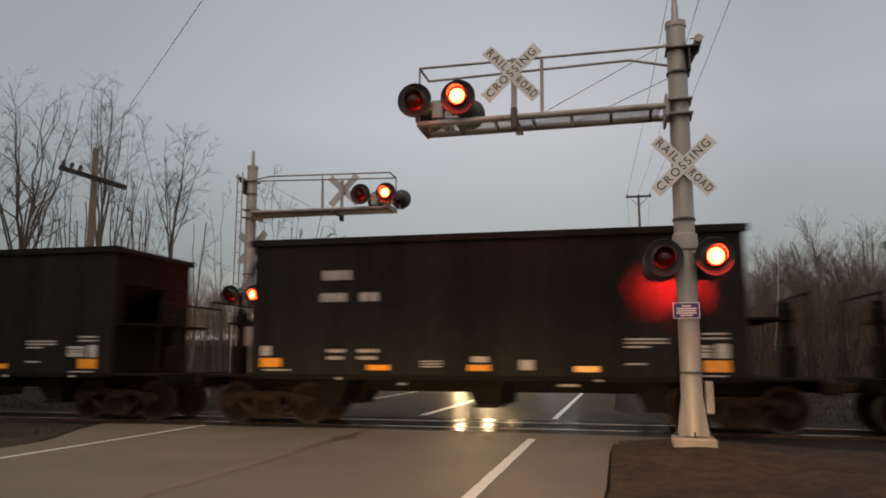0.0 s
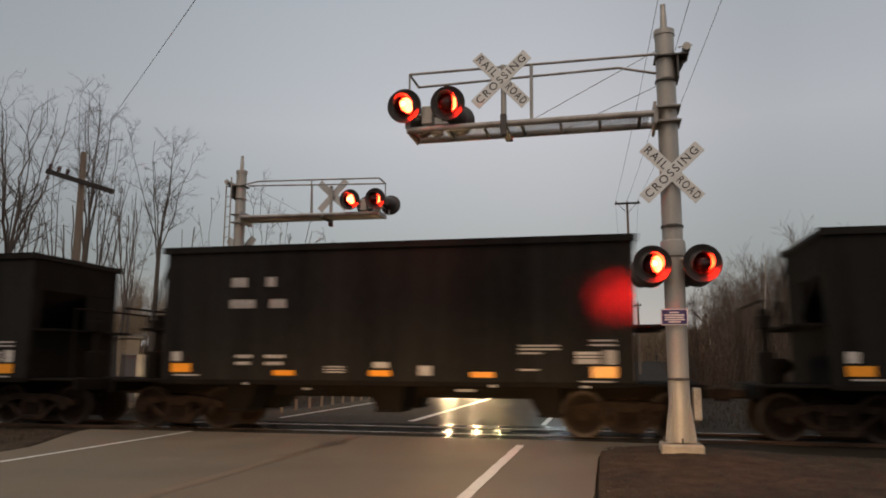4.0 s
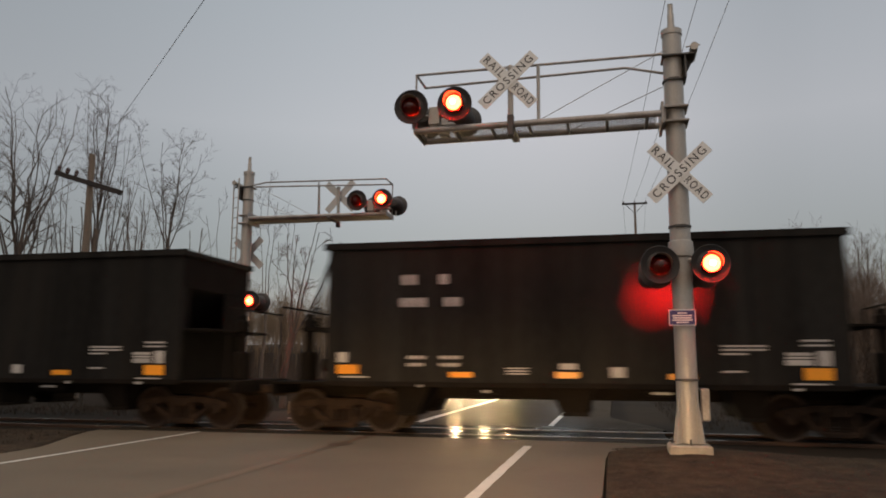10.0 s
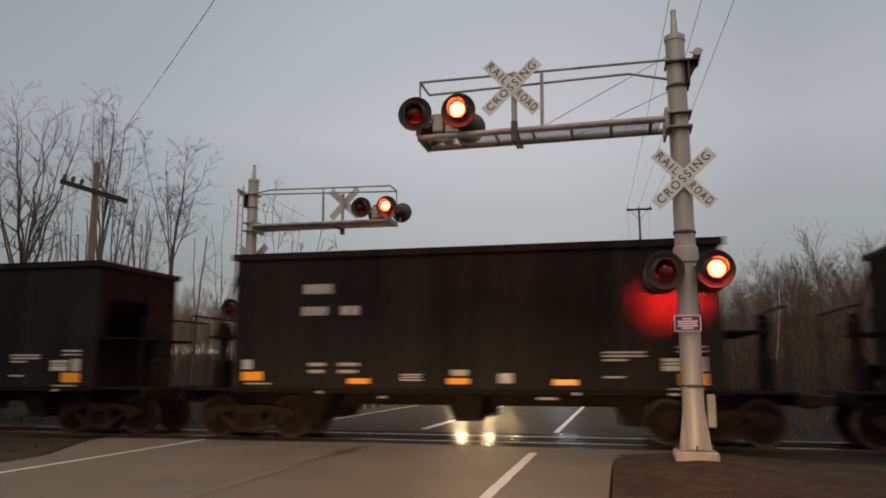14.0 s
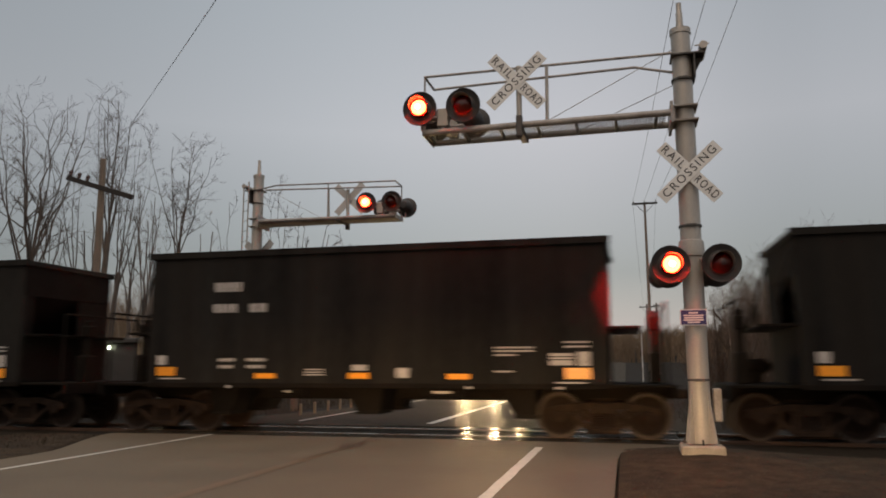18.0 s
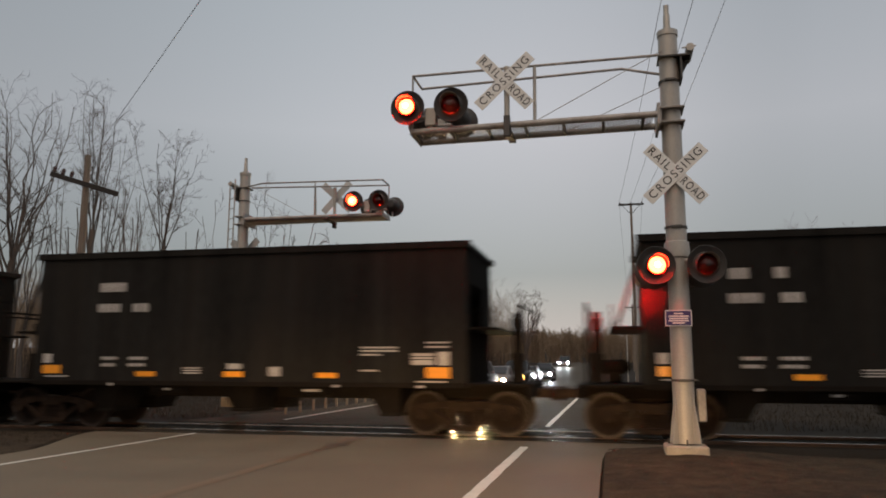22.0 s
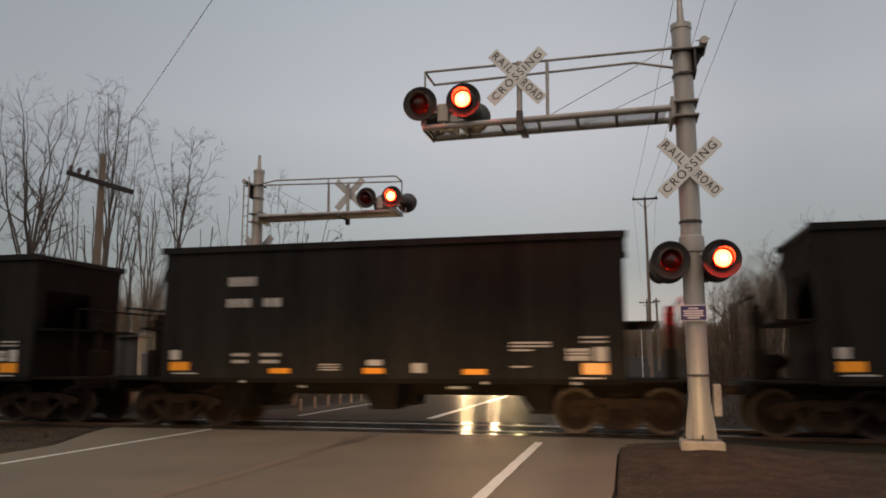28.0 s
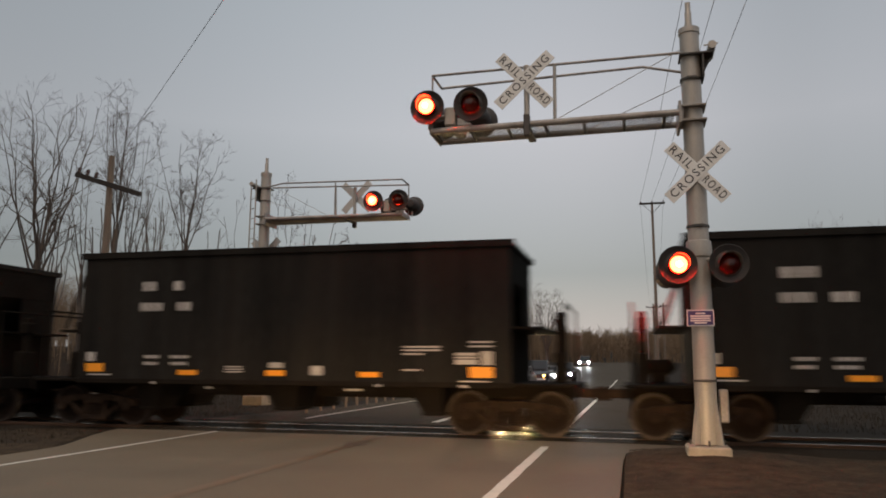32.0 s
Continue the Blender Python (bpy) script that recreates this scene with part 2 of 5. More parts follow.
M = dict(
    asphalt=material("asphalt", (0.138, 0.108, 0.074), 0.66, sheen=0.17, var=0.22, scale=0.6, fine=90, bump=0.25, stain=(0.095, 0.073, 0.052), stain_amount=0.6, stain_scale=0.35),
    # darker than the near asphalt, hardly any specular; used past the tracks
    damp=material("far_asphalt", (0.052, 0.042, 0.03), 0.5, sheen=0.004, var=0.22, scale=0.6, fine=60, bump=0.5, stain=(0.05, 0.044, 0.036), stain_amount=0.6, stain_scale=0.35),
    verge=material("short_verge_grass", (0.042, 0.033, 0.022), 0.95, sheen=0.1, var=0.4, scale=0.6, fine=8, bump=0),
    crossing=material("crossing_asphalt", (0.03, 0.023, 0.016), 0.22, sheen=0.0003, var=0.3, scale=1.5, fine=50, bump=0.03, stain=(0.05, 0.04, 0.03), stain_amount=0.5),
    rubber=material("flangeway_rubber", (0.02, 0.02, 0.02), 0.5, bump=0.1),
    white_line=material("worn_white_paint", (0.6, 0.56, 0.48), 0.6, var=0.15, scale=5, fine=50, bump=0.15, stain=(0.3, 0.28, 0.26), stain_amount=0.4, stain_scale=5),
    centre_line=material("worn_yellow_paint", (0.128, 0.078, 0.04), 0.65, var=0.3, scale=3, fine=40, stain=(0.13, 0.096, 0.063), stain_amount=0.8, stain_scale=1.5),
    tar=material("crack_sealer", (0.07, 0.042, 0.024), 0.5, bump=0.05),
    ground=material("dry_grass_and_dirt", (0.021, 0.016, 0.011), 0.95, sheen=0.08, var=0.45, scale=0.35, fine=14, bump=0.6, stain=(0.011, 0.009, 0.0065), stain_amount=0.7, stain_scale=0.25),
    gravel=material("shoulder_gravel", (0.05, 0.035, 0.022), 0.95, sheen=0.1, var=0.85, scale=4, fine=45, bump=0.9, stain=(0.02, 0.017, 0.014), stain_amount=0.7, stain_scale=0.9),
    stone=material("loose_stone", (0.056, 0.044, 0.033), 0.9, sheen=0.1, var=0.5, scale=9, fine=40, bump=0.4),
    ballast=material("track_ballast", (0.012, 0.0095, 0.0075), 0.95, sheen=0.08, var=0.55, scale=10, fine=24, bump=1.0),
    tie=material("creosoted_wood", (0.05, 0.038, 0.03), 0.9, var=0.4, scale=3, fine=30, bump=0.4, spread=0.3),
    rail_side=material("rusty_rail", (0.09, 0.05, 0.03), 0.75, metal=0.3, var=0.4),
    rail_top=material("polished_rail_head", (0.6, 0.55, 0.48), 0.14, metal=1.0, var=0.15, fine=30, bump=0.0),
    galv=material("galvanised_steel", (0.37, 0.345, 0.31), 0.5, metal=0.3, var=0.16, scale=2.2, fine=35, bump=0.06, stain=(0.3, 0.27, 0.23), stain_amount=0.45, stain_scale=1.6, streak=(3, 3, 0.7)),
    # weathering stains, over a base darkened for the shaded undersides of the arms
    arm_steel=material("weathered_shaded_arm_steel", (0.3, 0.28, 0.26), 0.55, metal=0.3, var=0.3, scale=1.8, fine=30, bump=0.06, stain=(0.1, 0.075, 0.055), stain_amount=0.55, stain_scale=2.2),
    # hood paints made paler than black, so the lamp's glow shows inside
    hood_paint=material("lightened_hood_enamel", (0.06, 0.055, 0.05), 0.6, var=0.3, bump=0.05),
    hood_lining=material("glow_hood_lining", (0.34, 0.3, 0.26), 0.7, var=0.3, bump=0.05),
    dark_steel=material("weathered_dark_steel", (0.07, 0.065, 0.06), 0.6, metal=0.4, var=0.3, bump=0.08),
    mesh_steel=material("walkway_steel", (0.22, 0.21, 0.2), 0.6, metal=0.4, var=0.25),
    concrete=material("pad_concrete", (0.33, 0.28, 0.22), 0.85, var=0.25, scale=4, fine=50, bump=0.3, stain=(0.2, 0.17, 0.14), stain_amount=0.6, stain_scale=3),
    sign_white=material("reflective_white_sheet", (0.69, 0.69, 0.67), 0.45, var=0.1, scale=4, bump=0.03, stain=(0.45, 0.42, 0.38), stain_amount=0.4, stain_scale=4),
    sign_back=material("bare_aluminium", (0.42, 0.42, 0.41), 0.45, metal=0.6, var=0.15, bump=0.04),
    sign_blue=material("blue_sign_sheet", (0.035, 0.03, 0.12), 0.4, var=0.1, bump=0.02),
    black=material("black_sign_paint", (0.02, 0.02, 0.02), 0.55, var=0.15, bump=0.03),
    lamp_black=material("flat_black_enamel", (0.034, 0.03, 0.028), 0.65, var=0.3, bump=0.05, stain=(0.05, 0.045, 0.04), stain_amount=0.4, stain_scale=6),
    lens_dark=material("unlit_red_lens", (0.018, 0.003, 0.003), 0.18, var=0.5, scale=20, fine=90, bump=0.5),
    car_side=material("hopper_black_paint", (0.0156, 0.0147, 0.0133), 0.8, sheen=0.05, var=0.75, scale=0.8, fine=18, bump=0.12, stain=(0.0205, 0.0175, 0.0145), stain_amount=0.6, stain_scale=0.7, spread=0.16, streak=(3.2, 1, 0.22)),
    # darker copy of the side paint: shade in the car ends as colour
    car_end=material("shaded_end_sheet", (0.0115, 0.0104, 0.0092), 0.9, sheen=0.02, var=0.4, scale=1.5, fine=25, bump=0.1),
    # slightly darker than the side paint, with browner patches
    car_frame=material("hopper_underframe_dark", (0.011, 0.0092, 0.0075), 0.9, sheen=0.04, var=0.4, scale=2, fine=30, bump=0.2, stain=(0.018, 0.013, 0.0095), stain_amount=0.5, spread=0.15),
    truck_rust=material("rusty_cast_steel", (0.019, 0.0115, 0.0075), 0.85, sheen=0.15, var=0.45, scale=4, fine=35, bump=0.3, stain=(0.075, 0.046, 0.028), stain_amount=0.4, stain_scale=3),
    wheel_rust=material("rusty_wheel_face", (0.017, 0.0102, 0.007), 0.85, sheen=0.2, var=0.4, scale=5, fine=30, bump=0.2),
    # paler and more metallic than the wheel face: a painted rim glint
    wheel_tread=material("glint_wheel_tread", (0.03, 0.019, 0.013), 0.55, metal=0.4, var=0.2),
    mark_white=material("stencil_white", (0.42, 0.39, 0.355), 0.7, var=0.2, scale=6, bump=0.03, stain=(0.2, 0.18, 0.16), stain_amount=0.5, stain_scale=8, spread=0.12),
    reflector=material("amber_reflective_tape", (0.8, 0.3, 0.01), 0.35, var=0.15, scale=8, bump=0.02, spread=0.12),
    wood=material("weathered_pole_wood", (0.15, 0.12, 0.095), 0.9, var=0.35, scale=2, fine=25, bump=0.4, streak=(6, 6, 0.6)),
    dark_wood=material("dark_crossarm_wood", (0.02, 0.016, 0.014), 0.9, var=0.3, bump=0.3),
    porcelain=material("brown_porcelain", (0.06, 0.03, 0.025), 0.25, bump=0),
    wire=material("weathered_cable", (0.085, 0.083, 0.08), 0.6, bump=0),
    bark=material("grey_brown_bark", (0.085, 0.068, 0.057), 0.95, var=0.35, scale=2, fine=22, bump=0.5, streak=(3, 3, 0.8), spread=0.15),
    # tan warmed and lightened: the dusk glow on these woods is in the colour
    far_bark=material("sunlit_bare_woods", (0.155, 0.108, 0.066), 0.95, var=0.4, scale=0.15, fine=3, bump=0.0),
    # the same bark darkened, so the dim right-hand woods carry shade as colour
    shaded_bark=material("shaded_bare_woods", (0.105, 0.072, 0.05), 0.95, var=0.4, scale=0.15, fine=3, bump=0.0),
    birch=material("pale_birch_bark", (0.36, 0.29, 0.22), 0.9, var=0.35, scale=0.3, fine=5, bump=0.0),
    brush=material("dry_brush_stems", (0.045, 0.029, 0.018), 0.95, var=0.45, scale=0.3, fine=4, bump=0),
    grass=material("dry_grass_blades", (0.03, 0.023, 0.015), 0.95, var=0.4, scale=0.6, fine=8, bump=0),
    cabinet=material("aluminium_cabinet", (0.16, 0.16, 0.155), 0.5, metal=0.3, var=0.15, bump=0.05),
    tyre=material("tyre_rubber", (0.02, 0.02, 0.02), 0.85, bump=0.1),
    paint_silver=material("silver_car_paint", (0.17, 0.17, 0.17), 0.4, metal=0.5, var=0.05, bump=0),
    paint_dark=material("dark_car_paint", (0.03, 0.032, 0.036), 0.25, metal=0.3, var=0.05, bump=0),
    # white darkened to grey, as the car looks behind its headlamp glare
    paint_white=material("dimmed_white_car_paint", (0.16, 0.16, 0.155), 0.3, var=0.05, bump=0),
    car_glass=material("dark_window_glass", (0.015, 0.017, 0.02), 0.15, sheen=0.25, var=0.1, bump=0),
    chrome=material("bright_trim", (0.6, 0.6, 0.6), 0.2, metal=1.0, bump=0),
)
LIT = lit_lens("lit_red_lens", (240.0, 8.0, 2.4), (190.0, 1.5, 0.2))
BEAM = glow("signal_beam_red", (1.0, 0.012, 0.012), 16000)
HEADLAMP = glow("headlamp_white", (1.0, 0.68, 0.34), 3000)
LOW_LAMP = glow("dipped_headlamp", (1.0, 0.74, 0.42), 6)
COOL_LAMP = glow("headlamp_cool_white", (0.9, 0.97, 1.0), 2500)
AMBER = glow("amber_marker", (1.0, 0.42, 0.08), 30)
YARD = glow("yard_lamp", (0.9, 1.0, 0.7), 25)
RED_GLASS = glass("clear_red_cover", (1.0, 0.42, 0.36), 0.05)
# the moulded cover spreads part of the lamp's light over its whole dome
rn, rl = RED_GLASS.node_tree.nodes, RED_GLASS.node_tree.links
clear = next(k for k in rn if k.type == "MIX_SHADER")
spread, blend = rn.new("ShaderNodeBsdfTranslucent"), rn.new("ShaderNodeMixShader")
spread.inputs[0].default_value, blend.inputs[0].default_value = (0.9, 0.02, 0.02, 1), 0.16
rl.new(clear.outputs[0], blend.inputs[1])
rl.new(spread.outputs[0], blend.inputs[2])
rl.new(blend.outputs[0], rn["Material Output"].inputs["Surface"])


# ---- mesh helpers ----
class Geo:
    """Collects vertices and faces of one part."""

    def __init__(self):
        self.v, self.f = [], []

    def add(self, v, f, m=None):
        k = len(self.v)
        self.v += [tuple(m @ Vector(p)) for p in v] if m else [tuple(p) for p in v]
        self.f += [tuple(i + k for i in q) for q in f]
        return self

    def box(self, lo, hi, c=0.0, m=None):
        (x0, y0, z0), (x1, y1, z1) = lo, hi
        c = min(c, 0.45 * (x1 - x0), 0.45 * (y1 - y0), 0.45 * (z1 - z0))
        if c <= 0:
            v = [(x, y, z) for z in (z0, z1) for y in (y0, y1) for x in (x0, x1)]
            return self.add(v, [(0, 2, 3, 1), (4, 5, 7, 6), (0, 1, 5, 4), (2, 6, 7, 3), (0, 4, 6, 2), (1, 3, 7, 5)], m)
        v, idx = [], {}
        for sx in (0, 1):
            for sy in (0, 1):
                for sz in (0, 1):
                    p = [(x0, x1)[sx], (y0, y1)[sy], (z0, z1)[sz]]
                    for a in range(3):
                        q = list(p)
                        for b, s in enumerate((sx, sy, sz)):
                            if b != a:
                                q[b] += c if s == 0 else -c
                        idx[sx, sy, sz, a] = len(v)
                        v.append(q)
        f = []
        for a in range(3):
            b, d = (a + 1) % 3, (a + 2) % 3
            for s in (0, 1):
                ring = []
                for sb, sd in ((0, 0), (1, 0), (1, 1), (0, 1)):
                    key = [0, 0, 0]
                    key[a], key[b], key[d] = s, sb, sd
                    ring.append(idx[(*key, a)])
                f.append(tuple(ring if s else ring[::-1]))
            for sb in (0, 1):
                for sd in (0, 1):
                    k0, k1 = [0, 0, 0], [0, 0, 0]
                    k0[a], k1[a], k0[b], k1[b], k0[d], k1[d] = 0, 1, sb, sb, sd, sd
                    q = [idx[(*k0, b)], idx[(*k1, b)], idx[(*k1, d)], idx[(*k0, d)]]
                    f.append(tuple(q if (sb + sd) % 2 == 0 else q[::-1]))
        for sx in (0, 1):
            for sy in (0, 1):
                for sz in (0, 1):
                    q = [idx[sx, sy, sz, a] for a in range(3)]
                    f.append(tuple(q if (sx + sy + sz) % 2 else q[::-1]))
        return self.add(v, f, m)

    def tube(self, pts, radii, n=8, caps=True):
        """A round bar through the points."""
        pts = [Vector(p) for p in pts]
        radii = [radii] * len(pts) if isinstance(radii, (int, float)) else radii
        k = len(self.v)
        up = Vector((0, 0, 1))
        d0 = (pts[1] - pts[0]).normalized()
        side = d0.cross(up if abs(d0.z) < 0.9 else Vector((1, 0, 0))).normalized()
        for i, p in enumerate(pts):
            d = (pts[min(i + 1, len(pts) - 1)] - pts[max(i - 1, 0)]).normalized()
            side = (side - d * side.dot(d)).normalized()
            oth = d.cross(side)
            for j in range(n):
                a = 2 * math.pi * j / n
                self.v.append(tuple(p + (side * math.cos(a) + oth * math.sin(a)) * radii[i]))
        for i in range(len(pts) - 1):
            for j in range(n):
                a, b = k + i * n + j, k + i * n + (j + 1) % n
                self.f.append((a, b, b + n, a + n))
        if caps:
            self.f.append(tuple(k + j for j in range(n))[::-1])
            self.f.append(tuple(k + (len(pts) - 1) * n + j for j in range(n)))
        return self

    def lathe(self, prof, n=24, m=None, close=False):
        """Turns a profile of (radius, height) round z."""
        v, f = [], []
        for r, z in prof:
            v += [(r * math.cos(2 * math.pi * j / n), r * math.sin(2 * math.pi * j / n), z) for j in range(n)]
        rows = len(prof)
        for i in range(rows if close else rows - 1):
            for j in range(n):
                a, b = i * n + j, i * n + (j + 1) % n
                c, d = (i + 1) % rows * n + (j + 1) % n, (i + 1) % rows * n + j
                f.append((a, b, c, d))
        return self.add(v, f, m)

    def prism(self, poly, y0, y1, m=None):
        """Extrudes a polygon of (x, z) from y0 to y1."""
        n = len(poly)
        v = [(x, y0, z) for x, z in poly] + [(x, y1, z) for x, z in poly]
        f = [tuple(range(n)), tuple(range(2 * n - 1, n - 1, -1))]
        f += [(i, i + n, (i + 1) % n + n, (i + 1) % n) for i in range(n)]
        return self.add(v, f, m)

    def data(self, name, mat, smooth=True):
        me = bpy.data.meshes.new(name)
        me.from_pydata(self.v, [], self.f)
        me.materials.append(mat)
        if smooth:
            me.polygons.foreach_set("use_smooth", [True] * len(me.polygons))
            me.set_sharp_from_angle(angle=radians(38))
        me.update()
        return me


def part(name, geo, mat, parent=None, label="", at=None, smooth=True):
    """One mesh object, under a thing or a part."""
    ob = new(name, geo if isinstance(geo, bpy.types.Mesh) else geo.data(name, mat, smooth))
    if parent:
        ob.parent = parent
    if at is not None:
        ob.matrix_basis = at
    if label:
        tagged(ob, label)
    return ob


def text_geo(text, size, depth=0.003):
    """Letters of the built-in font as a mesh, centred on their origin in the xz plane, facing -y."""
    cu = bpy.data.curves.new("letters", "FONT")
    cu.body, cu.size, cu.align_x, cu.align_y, cu.extrude, cu.offset, cu.space_character = text, size, "CENTER", "CENTER", depth / 2, 0.001, 1.3
    ob = bpy.data.objects.new("letters", cu)
    me = bpy.data.meshes.new_from_object(ob)
    g = Geo().add([v.co for v in me.vertices], [tuple(p.vertices) for p in me.polygons], pose(0, 0, 0, 90))
    bpy.data.objects.remove(ob)
    bpy.data.curves.remove(cu)
    return g


# ---- ground, road, track ----
TRACK_Y, GAUGE = 16.92, 1.505
RAIL_NEAR, RAIL_FAR = TRACK_Y - GAUGE / 2, TRACK_Y + GAUGE / 2


def smooth(a, b, x):
    t = max(0.0, min(1.0, (x - a) / (b - a)))
    return t * t * (3 - 2 * t)


def rise(y):
    """Climb of the far road, fitted so its last headlamps appear high enough."""
    return 2.2 * smooth(70, 180, y)


def ground_z(x, y):
    away = smooth(1.5, 9, max(-11.5 - x, x - 1.2, 0)) * smooth(2.5, 7, abs(y - TRACK_Y))
    z = -0.07 + away * (0.25 * noise.noise((x * 0.07, y * 0.07, 0)) + 0.06 * noise.noise((x * 0.5, y * 0.5, 3)))
    z += rise(y) + 6 * smooth(215, 340, y) + 9 * smooth(400, 900, y)
    z += 2.5 * smooth(235, 340, y) * noise.noise((x * 0.018, y * 0.012, 9))
    z += away * 2.0 * smooth(20, 80, abs(x + 5)) * smooth(30, 90, y)
    return z


def sheet(xs, ys, height):
    g = Geo()
    g.v = [(x, y, height(x, y)) for y in ys for x in xs]
    n = len(xs)
    g.f = [(j * n + i, j * n + i + 1, (j + 1) * n + i + 1, (j + 1) * n + i) for j in range(len(ys) - 1) for i in range(n - 1)]
    return g


def steps(*spans):
    out = []
    for a, b, n in spans:
        out += [a + (b - a) * i / n for i in range(n)]
    return out + [spans[-1][1]]


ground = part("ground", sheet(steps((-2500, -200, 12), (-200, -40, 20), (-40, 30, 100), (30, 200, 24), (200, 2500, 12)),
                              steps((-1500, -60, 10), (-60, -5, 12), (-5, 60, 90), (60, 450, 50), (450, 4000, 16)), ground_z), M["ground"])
tagged(ground, "dry winter grass and dirt beside the road", "ground", kind="structure")


def crown(x, y):
    return -0.012 * abs(x + 5.05) / 4 + 0.004 * noise.noise((x * 0.6, y * 0.6, 1)) + rise(y)


def edge_left(y):
    return -9.95 - 1.5 * smooth(11, 15.5, y) * smooth(26, 18.5, y) + 0.05 * noise.noise((0, y * 1.3, 5))


def edge_right(y):
    return -0.2 + 1.3 * smooth(12.7, 15.0, y) * smooth(23, 18.5, y) + 0.03 * noise.noise((4, y * 1.1, 2))


def road_strip(y0, y1, rows):
    g, n = Geo(), 24
    for j in range(rows + 1):
        y = y0 + (y1 - y0) * j / rows
        a, b = edge_left(y), edge_right(y)
        g.v += [(a + (b - a) * i / n, y, crown(a + (b - a) * i / n, y)) for i in range(n + 1)]
        g.v += [(b, y, rise(y) - 0.12)]
        g.v += [(a, y, rise(y) - 0.12)]
    w = n + 3
    for j in range(rows):
        for i in range(n + 1):
            g.f.append((j * w + i, j * w + i + 1, (j + 1) * w + i + 1, (j + 1) * w + i))
        g.f.append((j * w + n + 2, j * w, (j + 1) * w, (j + 1) * w + n + 2))
    return g


road = part("road", road_strip(-60, 15.32, 150), M["asphalt"])
tagged(road, "worn grey two-lane asphalt road before the crossing", "road", kind="structure")
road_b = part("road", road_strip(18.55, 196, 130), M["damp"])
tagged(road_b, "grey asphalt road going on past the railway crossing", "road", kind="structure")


def stripe(x, w, y0, y1, ragged=0.012):
    g, n = Geo(), max(4, int((y1 - y0) / 0.15))
    for j in range(n + 1):
        y = y0 + (y1 - y0) * j / n
        a = x - w / 2 + ragged * noise.noise((x, y * 2.1, 7))
        b = x + w / 2 + ragged * noise.noise((x + 9, y * 2.3, 8))
        g.v += [(a, y, crown(a, y) + 0.005), (b, y, crown(b, y) + 0.005)]
    g.f = [(2 * j, 2 * j + 1, 2 * j + 3, 2 * j + 2) for j in range(n)]
    return g


for name, x, w, y0, y1, mat, lab in (
        ("edge_line", -1.62, 0.15, -40, 14.25, "white_line", "worn white edge line painted on the asphalt"),
        ("edge_line", -8.95, 0.1, -40, 15.3, "white_line", "thin white edge line painted on the asphalt"),
        ("edge_line", -1.6, 0.13, 19.0, 80, "white_line", "white edge line beyond the tracks"),
        ("edge_line", -8.8, 0.1, 19.6, 80, "white_line", "thin white edge line beyond the tracks"),
        ("centre_line", -5.05, 0.2, -40, 15.0, "centre_line", "worn yellow centre line, almost rubbed off"),
        ("centre_line", -5.0, 0.2, 19.2, 60, "white_line", "centre line beyond the tracks")):
    tagged(part(name, stripe(x, w, y0, y1), M[mat]), lab, "road marking", kind="structure")

rng = random.Random(4)
g = Geo()
path = [(-5.12, 11.6), (-5.06, 12.4), (-5.0, 13.4), (-5.1, 14.4), (-5.02, 15.3)]
for i in range(len(path) - 1):
    (xa, ya), (xb, yb) = path[i], path[i + 1]
    w = 0.02 + 0.025 * (i > 0)
    k = len(g.v)
    g.v += [(xa - w, ya, crown(xa, ya) + 0.007), (xa + w, ya, crown(xa, ya) + 0.007), (xb + w, yb, crown(xb, yb) + 0.007), (xb - w, yb, crown(xb, yb) + 0.007)]
    g.f.append((k, k + 1, k + 2, k + 3))
k = len(g.v)
blot = [(-5.05 + 0.22 * math.cos(a) * (1 + 0.3 * math.sin(3 * a)), 13.55 + 0.3 * math.sin(a)) for a in [i * 0.628 for i in range(10)]]
g.v += [(x, y, crown(x, y) + 0.008) for x, y in blot]
g.f.append(tuple(range(k, k + 10)))
tagged(part("crack_seal", g, M["tar"]), "dark sealed crack with a tar patch along the road's centre", "road marking", kind="structure")

# crossing surface: asphalt panels between and beside the rails
for y0, y1, lab in ((15.32, RAIL_NEAR - 0.05, "dark asphalt strip before the near rail"),
                    (RAIL_NEAR + 0.12, RAIL_FAR - 0.12, "dark asphalt strip between the rails"),
                    (RAIL_FAR + 0.05, 18.55, "dark asphalt strip behind the far rail")):
    tagged(part("crossing_panel", Geo().box((-11.4, y0, -0.2), (1.0, y1, -0.006), 0.006), M["crossing"]), lab, "crossing", kind="structure")
for yy in (RAIL_NEAR + 0.085, RAIL_FAR - 0.085):
    tagged(part("flangeway", Geo().box((-11.4, yy - 0.035, -0.2), (1.0, yy + 0.035, -0.05)), M["rubber"]), "dark rubber flangeway beside the rail", "crossing", kind="structure")


def rail(y):
    root = tagged(new("rail"), "steel railway rail with a polished running surface", "rail", kind="structure")
    part("web", Geo().prism([(-0.07, -0.17), (0.07, -0.17), (0.07, -0.155), (0.012, -0.13), (0.012, -0.04), (0.036, -0.03), (0.036, 0.0015),
                             (-0.036, 0.0015), (-0.036, -0.03), (-0.012, -0.04), (-0.012, -0.13), (-0.07, -0.155)], -260, 260, pose(0, 0, 0, 0, 0, 90)),
         M["rail_side"], root)
    part("railhead", Geo().prism([(-0.034, 0.0016), (0.034, 0.0016), (0.034, 0.0022), (0.026, 0.0032), (0.018, 0.0039), (0.009, 0.0044), (0.0, 0.0046), (-0.009, 0.0044), (-0.018, 0.0039), (-0.026, 0.0032), (-0.034, 0.0022)], -260, 260, pose(0, 0, 0, 0, 0, 90)), M["rail_top"], root)
    root.location = (0, y, 0)


